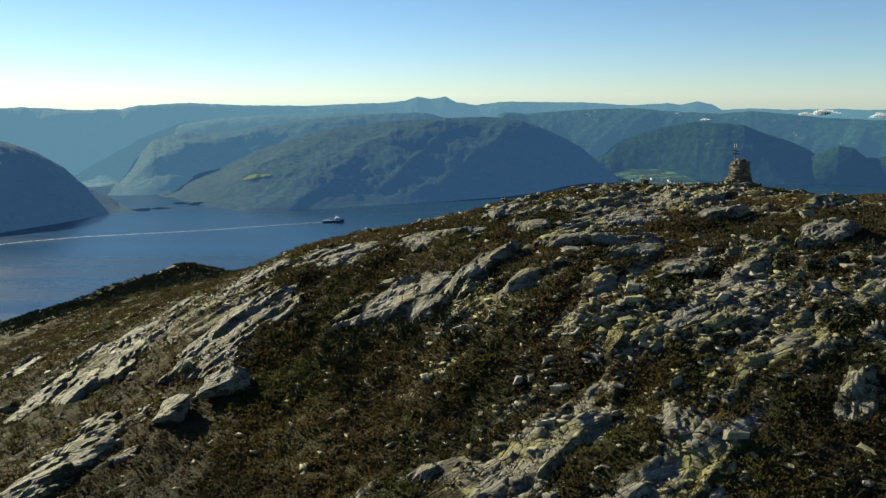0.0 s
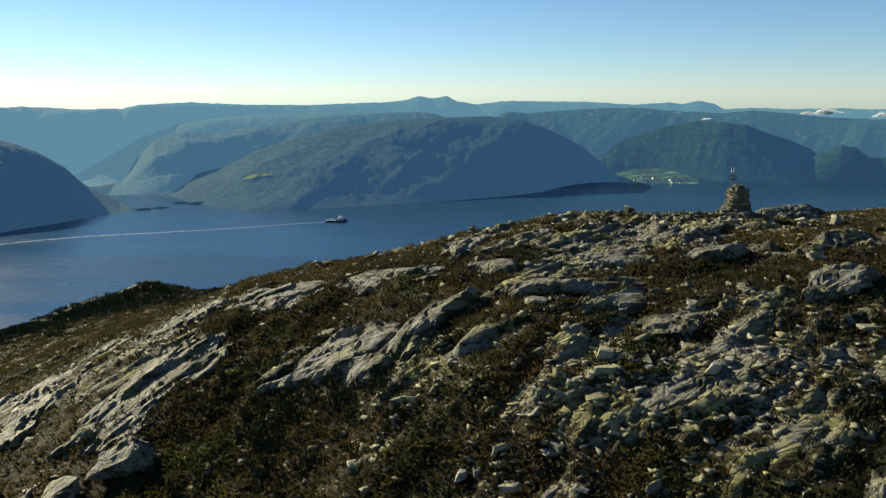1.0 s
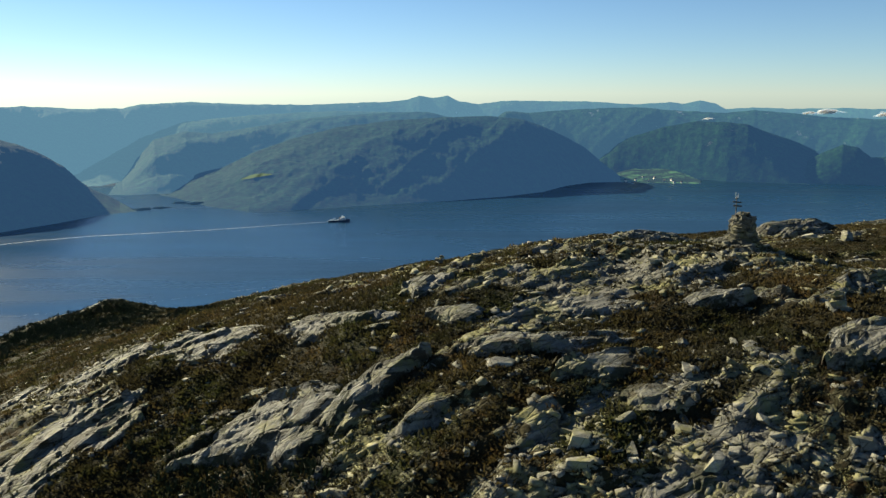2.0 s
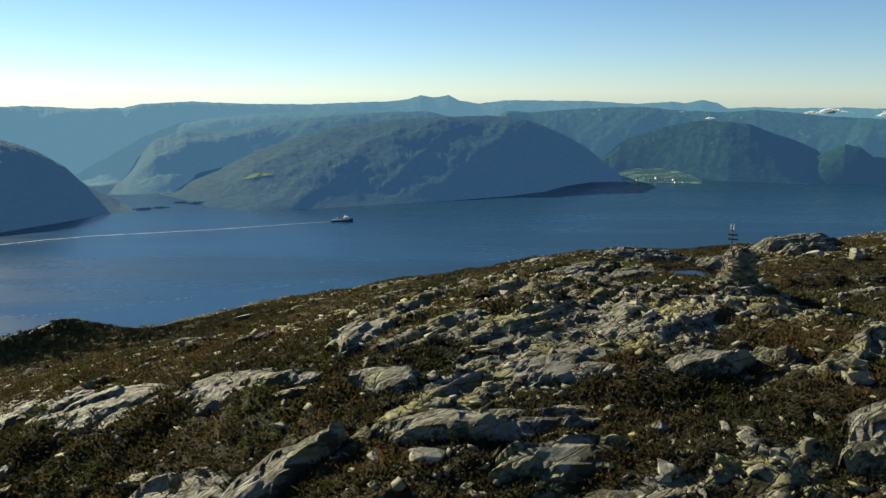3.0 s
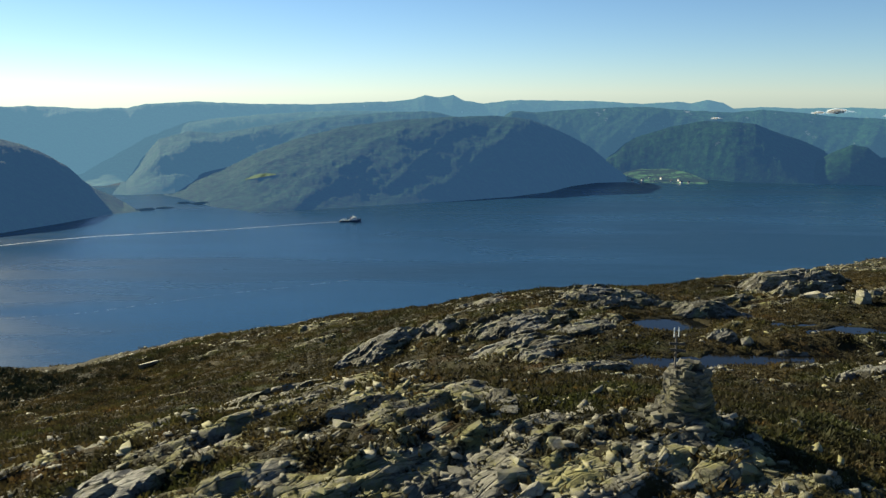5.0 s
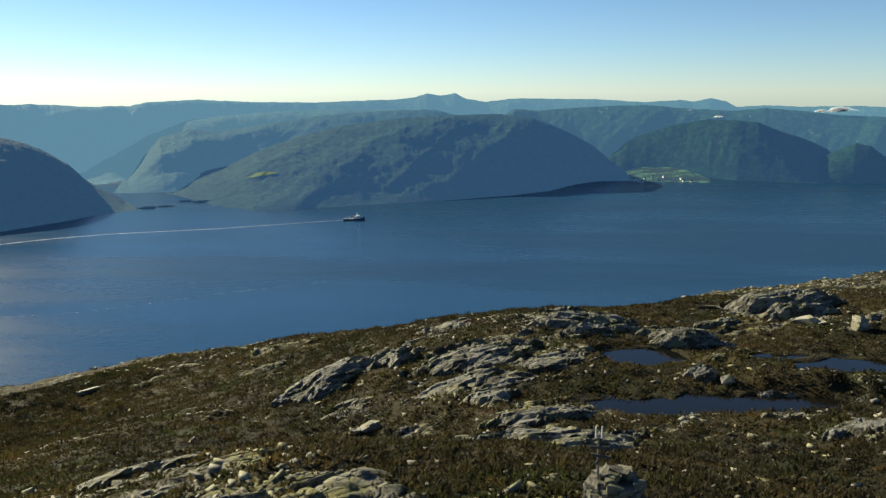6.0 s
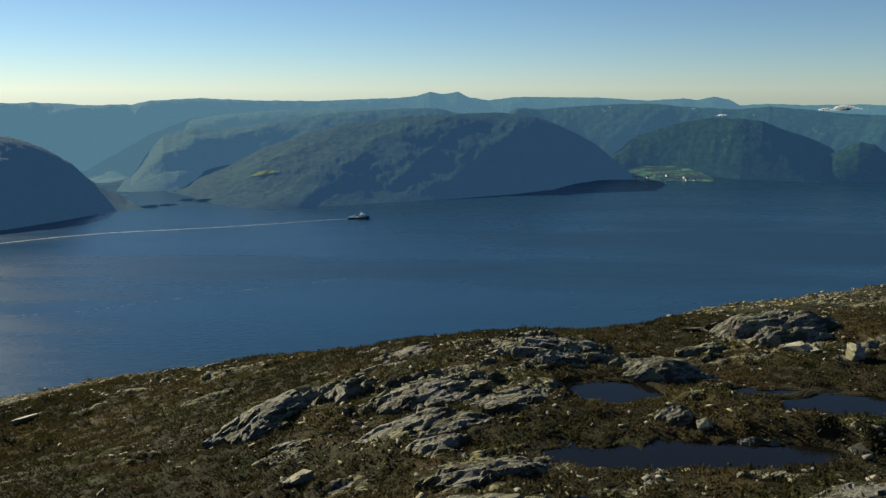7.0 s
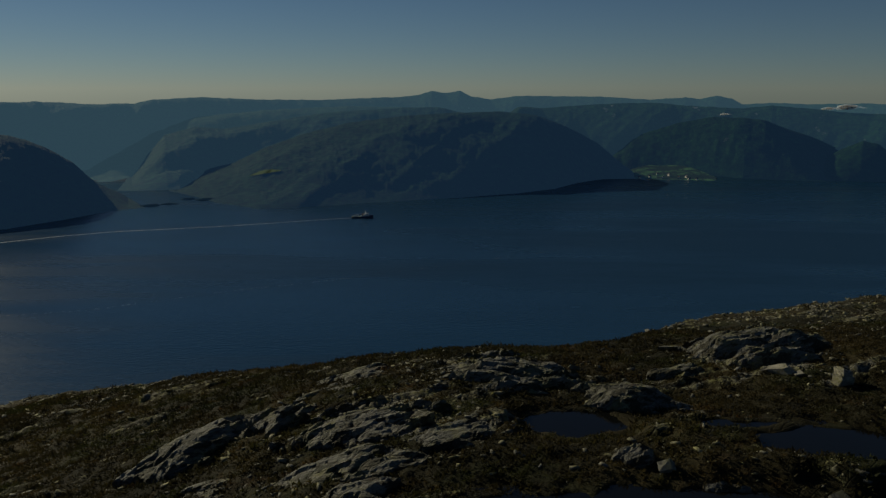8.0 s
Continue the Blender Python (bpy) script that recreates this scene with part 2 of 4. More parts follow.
# stretches with much bare or broken rock: centre, half sizes, strength
BROKEN = [(40, 74, 18, 16, 0.5), (-42, 61, 16, 4, 0.4), (20, 26, 14, 12, 0.35), (8, -31, 11, 8, 0.95), (-6, -19, 17, 8, 1.0), (-13, -26, 12, 6, 0.7), (4, -24, 9, 9, 0.9), (-3, -3, 12, 6, 1.15), (-11, -8, 7, 6, 0.7), (-38, -5, 12, 9, 0.65), (-13, 3, 13, 6, 0.75), (0, 36, 9, 8, 0.65), (6, 46, 9, 5, 0.7), (3, 20, 7, 6, 0.5), (-25, 58, 18, 3, 0.35), (28, 50, 7, 6, 0.5), (12, 2, 8, 6, 0.45)]


def bareness(x, y):
    b = np.zeros(np.shape(x))
    for cx, cy, rx, ry, k in BROKEN:
        b = np.maximum(b, k * np.exp(-(((x - cx) / rx) ** 2 + ((y - cy) / ry) ** 2)))
    b = b * (1 - 0.8 * np.exp(-(((x - 1) / 7) ** 2 + ((y + 11.5) / 3) ** 2)))
    gx, gy = along_grain(x, y, GRAIN)
    patch = layers(x * 0.16 + 3, y * 0.24, 3, 5) * 0.45 + layers(gx * 0.22, gy * 0.75, 4, 15) * 0.75
    return np.clip(b * 0.5 + patch * 0.85 + 0.11, 0, 1)


def terrain(x, y):
    """The ground as it lies: hummocks in the heath, stepped blocks where the rock is bare."""
    x, y = np.asarray(x, float), np.asarray(y, float)
    z = hill(x, y)
    wet = np.ones(np.shape(x))
    for tarn in TARNS:
        wet = wet * ramp01(tarn_reach(x, y, tarn), 0.9, 1.5)
    b = ramp01(bareness(x, y), 0.30, 0.55)
    gx, gy = along_grain(x, y, GRAIN)
    level, edge, _ = plates(gx * 0.27, gy * 0.8, 3)
    small, split, _ = plates(gx * 0.75, gy * 1.9, 8)
    rock = 0.08 + 0.40 * level + 0.20 * small - 0.08 * ramp01(edge, 0.07, 0.0) - 0.05 * ramp01(split, 0.09, 0.0)
    heath = 0.55 * layers(x * 0.28, y * 0.28, 4, 9) + 0.16 * layers(x * 1.4, y * 1.4, 2, 21)
    return z + wet * (heath * (1 - 0.5 * b) + rock * b)


def sheet(name, xs, ys, height, material, attribute=None):
    gx, gy = np.meshgrid(xs, ys)
    z = height(gx, gy)
    w, h = len(xs), len(ys)
    k = (np.arange(h - 1)[:, None] * w + np.arange(w - 1)).ravel()
    me = bpy.data.meshes.new(name)
    me.from_pydata(np.stack([gx, gy, z], -1).reshape(-1, 3).tolist(), [], np.stack([k, k + 1, k + w + 1, k + w], 1).tolist())
    me.materials.append(material)
    me.polygons.foreach_set("use_smooth", np.ones(len(k), bool))
    if attribute:
        me.attributes.new(attribute[0], "FLOAT", "POINT").data.foreach_set("value", attribute[1](gx, gy).ravel().astype(np.float32))
    return new(name, me)


def spread(a, b, b2, c2, c, d, finest, fine, mid):
    """Coordinates: finest from b2 to c2, coarser out to b and c, a and d, then coarse far out."""
    low, high = np.linspace(0, 1, 14)[1:] ** 2.2, np.linspace(0, 1, 14)[1:] ** 2.2
    core = np.concatenate([np.arange(a, b, mid), np.arange(b, b2, fine), np.arange(b2, c2, finest), np.arange(c2, c, fine), np.arange(c, d, mid)])
    return np.concatenate([(a - 700 * low)[::-1], core, core[-1] + 700 * high])


tagged(sheet("ground", spread(-110, -58, -27, 11, 42, 75, 0.14, 0.28, 0.7), spread(-62, -42, -36, 8, 66, 100, 0.15, 0.28, 0.6), terrain, GROUND, ("bare", bareness)), kind="structure")

FJORD = water_material("fjord_water", (0.010, 0.039, 0.085), 0.06, 0.35, 0.30)
TARN = water_material("tarn_water", (0.006, 0.006, 0.005), 3.0, 0.10, 0.06)
tagged(sheet("water", np.linspace(-5200, 5200, 27), np.linspace(-1500, 5000, 17), lambda x, y: 0 * x + SEA, FJORD), kind="structure")
for tarn in TARNS:
    cx, cy, rx, ry, turn, level = tarn
    bm = bmesh.new()
    bmesh.ops.create_circle(bm, cap_ends=True, segments=48, radius=1)
    me = bpy.data.meshes.new("tarn")
    bm.to_mesh(me)
    bm.free()
    me.materials.append(TARN)
    ob = new("tarn_water", me)
    ob.matrix_world = pose(cx, cy, level, 0, 0, turn) @ Matrix.Diagonal((rx * 1.35, ry * 1.5, 1, 1))
    tagged(ob, kind="structure")

# ---- the ranges beyond the fjord ----
MID = Vector((-12.0, -34.0, 11.5))


def mountain_range(name, crest, depth, shore, material, folds, seed, label, back=260, lie=(0.5, 0.87)):
    """Slopes from a shore (distance by bearing, or one distance) up to a crest (fall in percent by bearing)."""
    b0, b1 = crest[0][0], crest[-1][0]
    bearings = np.linspace(b0, b1, int((b1 - b0) * 16) + 2)
    fall = np.interp(bearings, [c[0] for c in crest], [c[1] for c in crest])
    foot = np.interp(bearings, [s[0] for s in shore], [s[1] for s in shore]) if isinstance(shore, list) else np.full(len(bearings), float(shore))
    far = np.maximum(depth, foot + 160)
    fall = fall + 0.07 * layers(bearings * 2.2, bearings * 0 + seed, 4, seed)
    far = np.minimum(np.minimum(far, 4890), (MID.z - SEA - 1) / np.maximum(-fall / 100, 0.01))
    foot = np.minimum(foot, far - 25)
    top = MID.z + far * fall / 100
    rows = 64
    t = np.linspace(-0.06, 1, rows)[:, None]
    a = np.radians(bearings)[None, :]
    up = np.where(t < 0, 2 * t, 1 - (1 - np.clip(t, 0, 1)) ** 1.6)
    r = foot + (far - foot) * t
    x, y = MID.x + r * np.sin(a), MID.y + r * np.cos(a)
    z = SEA + (top - SEA) * up
    tt = np.clip(t, 0, 1)
    hump = 3.2 * tt**0.7 * (1 - tt) ** 0.8 * np.clip((top - SEA) / 150, 0.1, 1) * np.clip((far - foot) / 700, 0.3, 1)
    # spurs run down from the crests towards the south-west, with smaller gullies on their flanks
    run, cross = x * lie[0] + y * lie[1], y * lie[0] - x * lie[1]
    spur = ridged(cross / 560 + 0.5 * layers(x / 700, y / 700, 2, seed + 9), run / 1500 + seed, 4, seed) - 0.55
    z = z + folds * hump * spur + 30 * hump * layers(x / 300, y / 300, 7, seed + 3, 0.6)
    x2, y2, z2 = MID.x + (far + back) * np.sin(a), MID.y + (far + back) * np.cos(a), top[None, :] - 0.55 * back
    x, y, z = np.vstack([x, x2]), np.vstack([y, y2]), np.vstack([z, z2])
    w, h = len(bearings), rows + 1
    k = (np.arange(h - 1)[:, None] * w + np.arange(w - 1)).ravel()
    me = bpy.data.meshes.new(name)
    me.from_pydata(np.stack([x, y, z], -1).reshape(-1, 3).tolist(), [], np.stack([k, k + 1, k + w + 1, k + w], 1).tolist())
    me.polygons.foreach_set("use_smooth", np.ones(len(k), bool))
    me.materials.append(material)
    return tagged(new(name, me), label, "mountain", kind="structure")


# Haze colours painted into the backdrops' emission, from near to far
NEAR_HAZE, MID_HAZE, FAR_HAZE = (0.15, 0.36, 0.74), (0.19, 0.42, 0.70), (0.24, 0.48, 0.67)
CREST_FAR = [(-38.1, -1.42), (-29.6, -1.49), (-28.3, -1.38), (-25.0, -1.74), (-22.2, -1.71), (-21.1, -1.25), (-17.8, -1.0), (-14.0, -1.29), (-10.0, -1.37), (-7.6, -1.23), (-3.9, -1.02), (-2.4, -0.74), (-1.6, -0.24), (-0.6, -0.52), (0.5, -0.24), (1.3, -0.94), (2.7, -1.3), (4.4, -0.94), (6.0, -0.86), (10.9, -0.98), (14.1, -1.31), (16.4, -1.02), (17.3, -1.21), (18.4, -0.8), (19.4, -1.13), (20.1, -1.79), (21.9, -1.63), (24.1, -1.73), (27.4, -1.61), (29.6, -1.7), (36.4, -1.68)]
CREST_VALLEY = [(-28.1, -10.55), (-26.7, -9.49), (-25.3, -8.8), (-23.1, -6.8), (-21.3, -4.99), (-18.3, -3.37), (-13.6, -2.61), (-7.6, -2.15), (-3.5, -2.3)]
CREST_SPUR = [(-23.7, -11.96), (-23.4, -11.38), (-22.8, -9.99), (-21.4, -7.35), (-20.4, -5.49), (-18.3, -4.53), (-16.4, -4.85), (-13.7, -4.14), (-9.2, -2.92), (-3.5, -2.3), (-1.0, -2.3), (1.9, -3.51)]
CREST_MASSIF = [(-20.3, -12.04), (-19.7, -10.9), (-18.1, -9.94), (-15.8, -9.0), (-13.7, -7.3), (-10.9, -5.59), (-7.6, -4.21), (-3.5, -3.37), (0.7, -2.94), (3.6, -2.79), (6.1, -3.27), (7.3, -3.97), (9.0, -5.24), (10.6, -6.77), (11.7, -8.39), (12.5, -9.44), (13.5, -10.69), (14.2, -11.23)]
SHORE_MASSIF = [(-20.3, 3500), (-19.7, 3450), (-17.1, 3090), (-14.3, 2900), (-11.9, 2900), (-7.8, 2950), (-3.6, 3020), (0.7, 3110), (4.9, 3260), (7.6, 3430), (9.3, 3680), (11.0, 3840), (13.1, 3900), (14.2, 3840)]
CREST_HEAD = [(-40.7, -3.11), (-32.8, -4.4), (-29.8, -5.1), (-28.9, -5.59), (-27.9, -6.41), (-27.0, -7.37), (-26.2, -8.41), (-25.4, -10.0), (-24.8, -10.99), (-23.7, -11.96), (-22.9, -12.93), (-22.2, -13.83), (-21.9, -14.14)]
SHORE_HEAD = [(-41.7, 2740), (-30.4, 2760), (-27.0, 2870), (-24.2, 3000), (-21.9, 3050)]
CREST_SCARS = [(4.0, -3.0), (4.8, -2.21), (6.5, -2.42), (8.9, -2.04), (11.3, -1.82), (14.1, -1.65), (16.8, -2.04), (20.2, -2.26), (22.0, -1.9), (24.1, -2.19), (26.5, -2.65), (29.7, -2.82), (36.5, -2.77)]
CREST_FARM = [(10.3, -11.6), (11.1, -8.77), (12.0, -7.17), (13.0, -5.86), (14.2, -5.13), (16.1, -4.04), (18.3, -3.31), (20.2, -3.4), (21.7, -3.7), (23.1, -4.65), (24.6, -5.45), (26.0, -6.56), (27.7, -7.23), (30.0, -8.34), (34.1, -9.31)]
CREST_KNOBS = [(23.8, -10.4), (25.1, -8.07), (25.7, -7.56), (26.5, -6.66), (27.6, -5.75), (28.5, -6.03), (29.3, -7.12), (30.3, -6.92), (32.4, -5.66), (37.9, -4.99)]
SHORE_RIGHT = [(10.3, 4150), (12.2, 4260), (15.0, 4260), (20.5, 4070), (24.5, 4080), (30.1, 4200), (34.1, 4260)]
SHORE_KNOBS = [(23.8, 4090), (30.1, 4220), (37.9, 4300)]
mountain_range("backdrop_far_plateau", CREST_FAR, 4890, 4500, forest_material("hazy_plateau", FAR_HAZE, 0.225, 1.0, 0.6), 70, 1, "hazy blue plateau along the skyline")
mountain_range("backdrop_valley_side", CREST_VALLEY, 4700, [(-28.1, 3950), (-24.0, 3980), (-21.5, 4300), (-3.5, 4300)], forest_material("hazy_valley_wood", FAR_HAZE, 0.19, 0.9), 60, 2, "hazy sunlit valley side beyond the inlet")
mountain_range("backdrop_spur", CREST_SPUR, 4400, [(-23.7, 3610), (-22.3, 3570), (-19.5, 3560), (-17.0, 3860), (1.9, 3880)], forest_material("hazy_spur_wood", MID_HAZE, 0.140, 0.9), 50, 3, "wooded rounded spur beyond the inlet")
mountain_range("backdrop_scarred_range", CREST_SCARS, 4780, 4380, forest_material("hazy_scarred_wood", MID_HAZE, 0.125, 1.0, 1.0), 80, 4, "wooded range with pale rock scars")
mountain_range("backdrop_farm_mountain", CREST_FARM, 4520, SHORE_RIGHT, forest_material("farm_mountain_wood", NEAR_HAZE, 0.076, 0.5, 0.6), 90, 5, "dark wooded mountain above the farms")
mountain_range("backdrop_knobs", CREST_KNOBS, 4400, SHORE_KNOBS, forest_material("knob_wood", NEAR_HAZE, 0.072, 0.4), 60, 6, "dark wooded knobs along the shore")
MASSIF = mountain_range("backdrop_massif", CREST_MASSIF, 3950, SHORE_MASSIF, forest_material("massif_wood", NEAR_HAZE, 0.088, 0.6), 60, 7, "broad dark wooded mountain beyond the fjord")
mountain_range("backdrop_headland", CREST_HEAD, 3350, SHORE_HEAD, forest_material("headland_wood", NEAR_HAZE, 0.080, 0.6), 30, 8, "dark wooded headland running down to the fjord")


# ---- helpers for things ----
def part(name, bm, material, parent, label="", smooth=False):
    me = bpy.data.meshes.new(name)
    bm.to_mesh(me)
    bm.free()
    me.materials.append(material)
    if smooth:
        me.polygons.foreach_set("use_smooth", np.ones(len(me.polygons), bool))
    ob = new(name, me)
    ob.parent = parent
    if label:
        ob["label"] = label
    return ob


def box(bm, x0, x1, y0, y1, z0, z1, bevel=0.0):
    made = bmesh.ops.create_cube(bm, size=1)
    for v in made["verts"]:
        v.co = Vector(((x0 + x1) / 2 + v.co.x * (x1 - x0), (y0 + y1) / 2 + v.co.y * (y1 - y0), (z0 + z1) / 2 + v.co.z * (z1 - z0)))
    if bevel:
        bmesh.ops.bevel(bm, geom=list({e for v in made["verts"] for e in v.link_edges}), offset=bevel, segments=1, affect="EDGES")
    return bm


def rod(bm, a, b, r0, r1, segments=8):
    a, b = Vector(a), Vector(b)
    made = bmesh.ops.create_cone(bm, cap_ends=True, segments=segments, radius1=r0, radius2=r1, depth=(b - a).length)
    m = Matrix.Translation((a + b) / 2) @ (b - a).to_track_quat("Z", "Y").to_matrix().to_4x4()
    for v in made["verts"]:
        v.co = m @ v.co
    return bm


RNG = np.random.default_rng(11)


def stone_mesh(name, flat, points, material, seed):
    """One angular stone about 1 m across, from the hull of points on a rough block."""
    rng = np.random.default_rng(seed)
    bm = bmesh.new()
    corners = [(a, b, c) for a in (-0.5, 0.5) for b in (-0.4, 0.4) for c in (-0.5, 0.5)]
    for k in range(points):
        p = np.array(corners[k % 8]) * rng.uniform(0.4, 1.0, 3) + rng.normal(size=3) * 0.08
        bm.verts.new((p[0], p[1], p[2] * flat))
    hull = bmesh.ops.convex_hull(bm, input=bm.verts)
    bmesh.ops.delete(bm, geom=[v for v in hull["geom_interior"] if isinstance(v, bmesh.types.BMVert)], context="VERTS")
    bmesh.ops.dissolve_limit(bm, angle_limit=radians(9), verts=bm.verts, edges=bm.edges)
    bmesh.ops.triangulate(bm, faces=bm.faces)
    me = bpy.data.meshes.new(name)
    bm.to_mesh(me)
    bm.free()
    me.materials.append(material)
    return me


def cairn_material():
    n = Nodes("cairn_stone", 0.85, 0.25)
    tone = n.ramp(n.each(), (0.0, (0.35, 0.35, 0.34)), (0.7, (0.62, 0.61, 0.58)), (1.0, (0.95, 0.92, 0.85)))
    n.colour(n.mix(1.0, rock_colour(n), tone, "MULTIPLY"))
    n.bump(n.noise(9.0, 8, 0.7), 0.7, 0.05)
    return n.mat


CAIRN_STONE = cairn_material()
STONES = [stone_mesh("stone", f, 14, BOULDER, 30 + k) for k, f in enumerate((0.45, 0.6, 0.75, 0.4, 0.35, 0.65, 0.8, 0.5, 0.3, 0.55))]
FLAT_STONES = [stone_mesh("flat_stone", f, 14, CAIRN_STONE, 60 + k) for k, f in enumerate((0.45, 0.6, 0.4, 0.7, 0.5, 0.55))]


def tilt(x, y):
    """The turn that lays a thing on the slope at x, y."""
    e = 0.6
    nx, ny = float(hill(x - e, y) - hill(x + e, y)), float(hill(x, y - e) - hill(x, y + e))
    return Vector((nx, ny, 2 * e)).normalized().to_track_quat("Z", "Y").to_matrix().to_4x4()


def joined(name, protos, places, material):
    """One mesh of many small pieces: protos are (verts, faces), places are (proto, 3x3, offset)."""
    vs, fs, k = [], [], 0
    for p, m, o in places:
        v, f = protos[p]
        vs.append(v @ m.T + o)
        fs.append(f + k)
        k += len(v)
    me = bpy.data.meshes.new(name)
    vs, fs = np.concatenate(vs), np.concatenate(fs)
    me.vertices.add(len(vs))
    me.vertices.foreach_set("co", vs.astype(np.float32).ravel())
    me.loops.add(fs.size)
    me.loops.foreach_set("vertex_index", fs.astype(np.int32).ravel())
    me.polygons.add(len(fs))
    me.polygons.foreach_set("loop_start", np.arange(0, fs.size, 3, dtype=np.int32))
    me.update(calc_edges=True)
    me.materials.append(material)
    return tagged(new(name, me), kind="stuff")


def arrays(me):
    v, f = np.zeros(len(me.vertices) * 3), np.zeros(len(me.polygons) * 3, np.int64)
    me.vertices.foreach_get("co", v)
    me.loops.foreach_get("vertex_index", f)
    return v.reshape(-1, 3), f.reshape(-1, 3)


def turn3(rng, lean=0.5):
    q = Euler((rng.normal() * lean, rng.normal() * lean, rng.uniform(0, 6.283))).to_matrix()
    return np.array(q)


# ---- bedrock slabs: x, y, half length, half width, turn, height ----
SLABS_SHOULDER = [(-46.5, -8.2, 6.1, 4.0, 67, 0.35), (-54.8, -1.3, 2.6, 1.9, 125, 0.3), (-42.9, -19.5, 3.5, 3.0, 19, 0.4), (-35.5, -9.8, 4.6, 2.6, 46, 0.4), (-36.0, -2.2, 3.8, 1.9, 10, 0.3), (-42.4, 0.6, 1.9, 1.3, 60, 0.25), (-26.3, -4.0, 7.5, 1.5, -11, 0.4), (-24.2, -12.0, 3.7, 2.4, -13, 0.6), (-19.5, -12.5, 2.2, 1.6, 31, 0.8), (-15.6, -7.5, 1.4, 1.0, -30, 0.4), (-17.1, -2.8, 1.2, 0.9, 50, 0.4)]
SLABS_FACE = [(-13.2, -20.1, 1.1, 0.7, 6, 0.4), (-8.7, -21.4, 2.4, 1.7, 16, 0.5), (1.5, -13.3, 1.9, 1.3, 18, 0.5), (-7.7, -15.7, 1.5, 0.9, -5, 0.4), (-11.7, -28.3, 1.7, 1.2, 80, 0.25), (-22.1, -27.5, 1.5, 0.9, -3, 0.25), (-3.7, -27.8, 1.5, 1.1, 60, 0.4), (-11.6, -11.3, 3.4, 1.2, 2, 0.5), (-9.8, -13.5, 3.0, 1.0, 3, 0.5), (-6.0, -12.0, 0.8, 0.5, -13, 0.3), (-0.1, -14.8, 0.8, 0.6, 17, 0.4)]
SLABS_TOP = [(-8.5, -7.5, 4.2, 1.1, -8, 0.4), (-3.0, -8.2, 1.6, 1.1, 1, 0.5), (-0.4, -8.3, 1.0, 0.8, -33, 0.4), (-17.3, -1.3, 1.7, 1.2, 72, 0.35), (-14.6, 9.3, 2.6, 1.9, 44, 0.4), (-9.1, 17.7, 4.0, 1.8, 20, 0.3), (2.1, 16.7, 4.2, 2.6, 25, 0.5), (17.5, 17.6, 1.8, 1.5, 17, 0.5), (16.3, 21.4, 1.8, 0.7, -8, 0.3)]
SLABS_BASIN = [(-61.5, 55.5, 3.0, 1.4, 40, 0.5), (-12.0, 37.6, 4.6, 2.6, 52, 1.5), (-7.5, 39.7, 2.8, 2.2, 49, 0.8), (-1.3, 36.3, 4.2, 2.6, 11, 0.7), (-1.7, 30.7, 3.7, 1.6, 5, 0.5), (-9.1, 30.9, 2.0, 1.0, 15, 0.3), (-8.1, 27.3, 1.0, 0.7, -18, 0.3), (4.5, 33.6, 2.7, 1.4, 14, 0.5), (15.8, 40.2, 3.4, 2.4, -12, 1.5), (27.8, 51.5, 5.6, 3.9, 15, 2.1), (7.9, 44.6, 4.8, 3.8, -4, 0.7), (-3.6, 46.9, 3.4, 2.4, 20, 0.4), (13.8, 30.5, 1.2, 0.9, 8, 0.5), (-0.2, 27.5, 1.7, 1.2, 20, 0.4), (1.9, 23.5, 3.3, 1.5, 10, 0.5), (17.5, 27.9, 1.2, 0.6, 1, 0.3), (20.7, 47.9, 2.3, 1.3, 18, 0.5)]


def beside(a):
    """The four neighbours of each cell of a grid, nought past its rim."""
    p = np.pad(a, 1)
    return p[:-2, 1:-1], p[2:, 1:-1], p[1:-1, :-2], p[1:-1, 2:]


def whole_sheets(grid, least=50):
    """A number for each connected patch of equal cells; patches below the least size join a neighbour."""
    patch = np.where(grid > 0, np.arange(1, grid.size + 1).reshape(grid.shape), 0)
    while True:
        grown = patch
        for g, p in zip(beside(grid), beside(patch)):
            grown = np.where((g == grid) & (grid > 0), np.maximum(grown, p), grown)
        if (grown == patch).all():
            break
        patch = grown
    for _ in range(60):
        names, sizes = np.unique(patch, return_counts=True)
        small = np.isin(patch, names[sizes < least]) & (patch > 0)
        around = np.maximum.reduce([np.where(np.isin(p, names[sizes >= least]), p, 0) for p in beside(patch)])
        if not (small & (around > 0)).any():
            break
        patch = np.where(small & (around > 0), around, patch)
    return patch


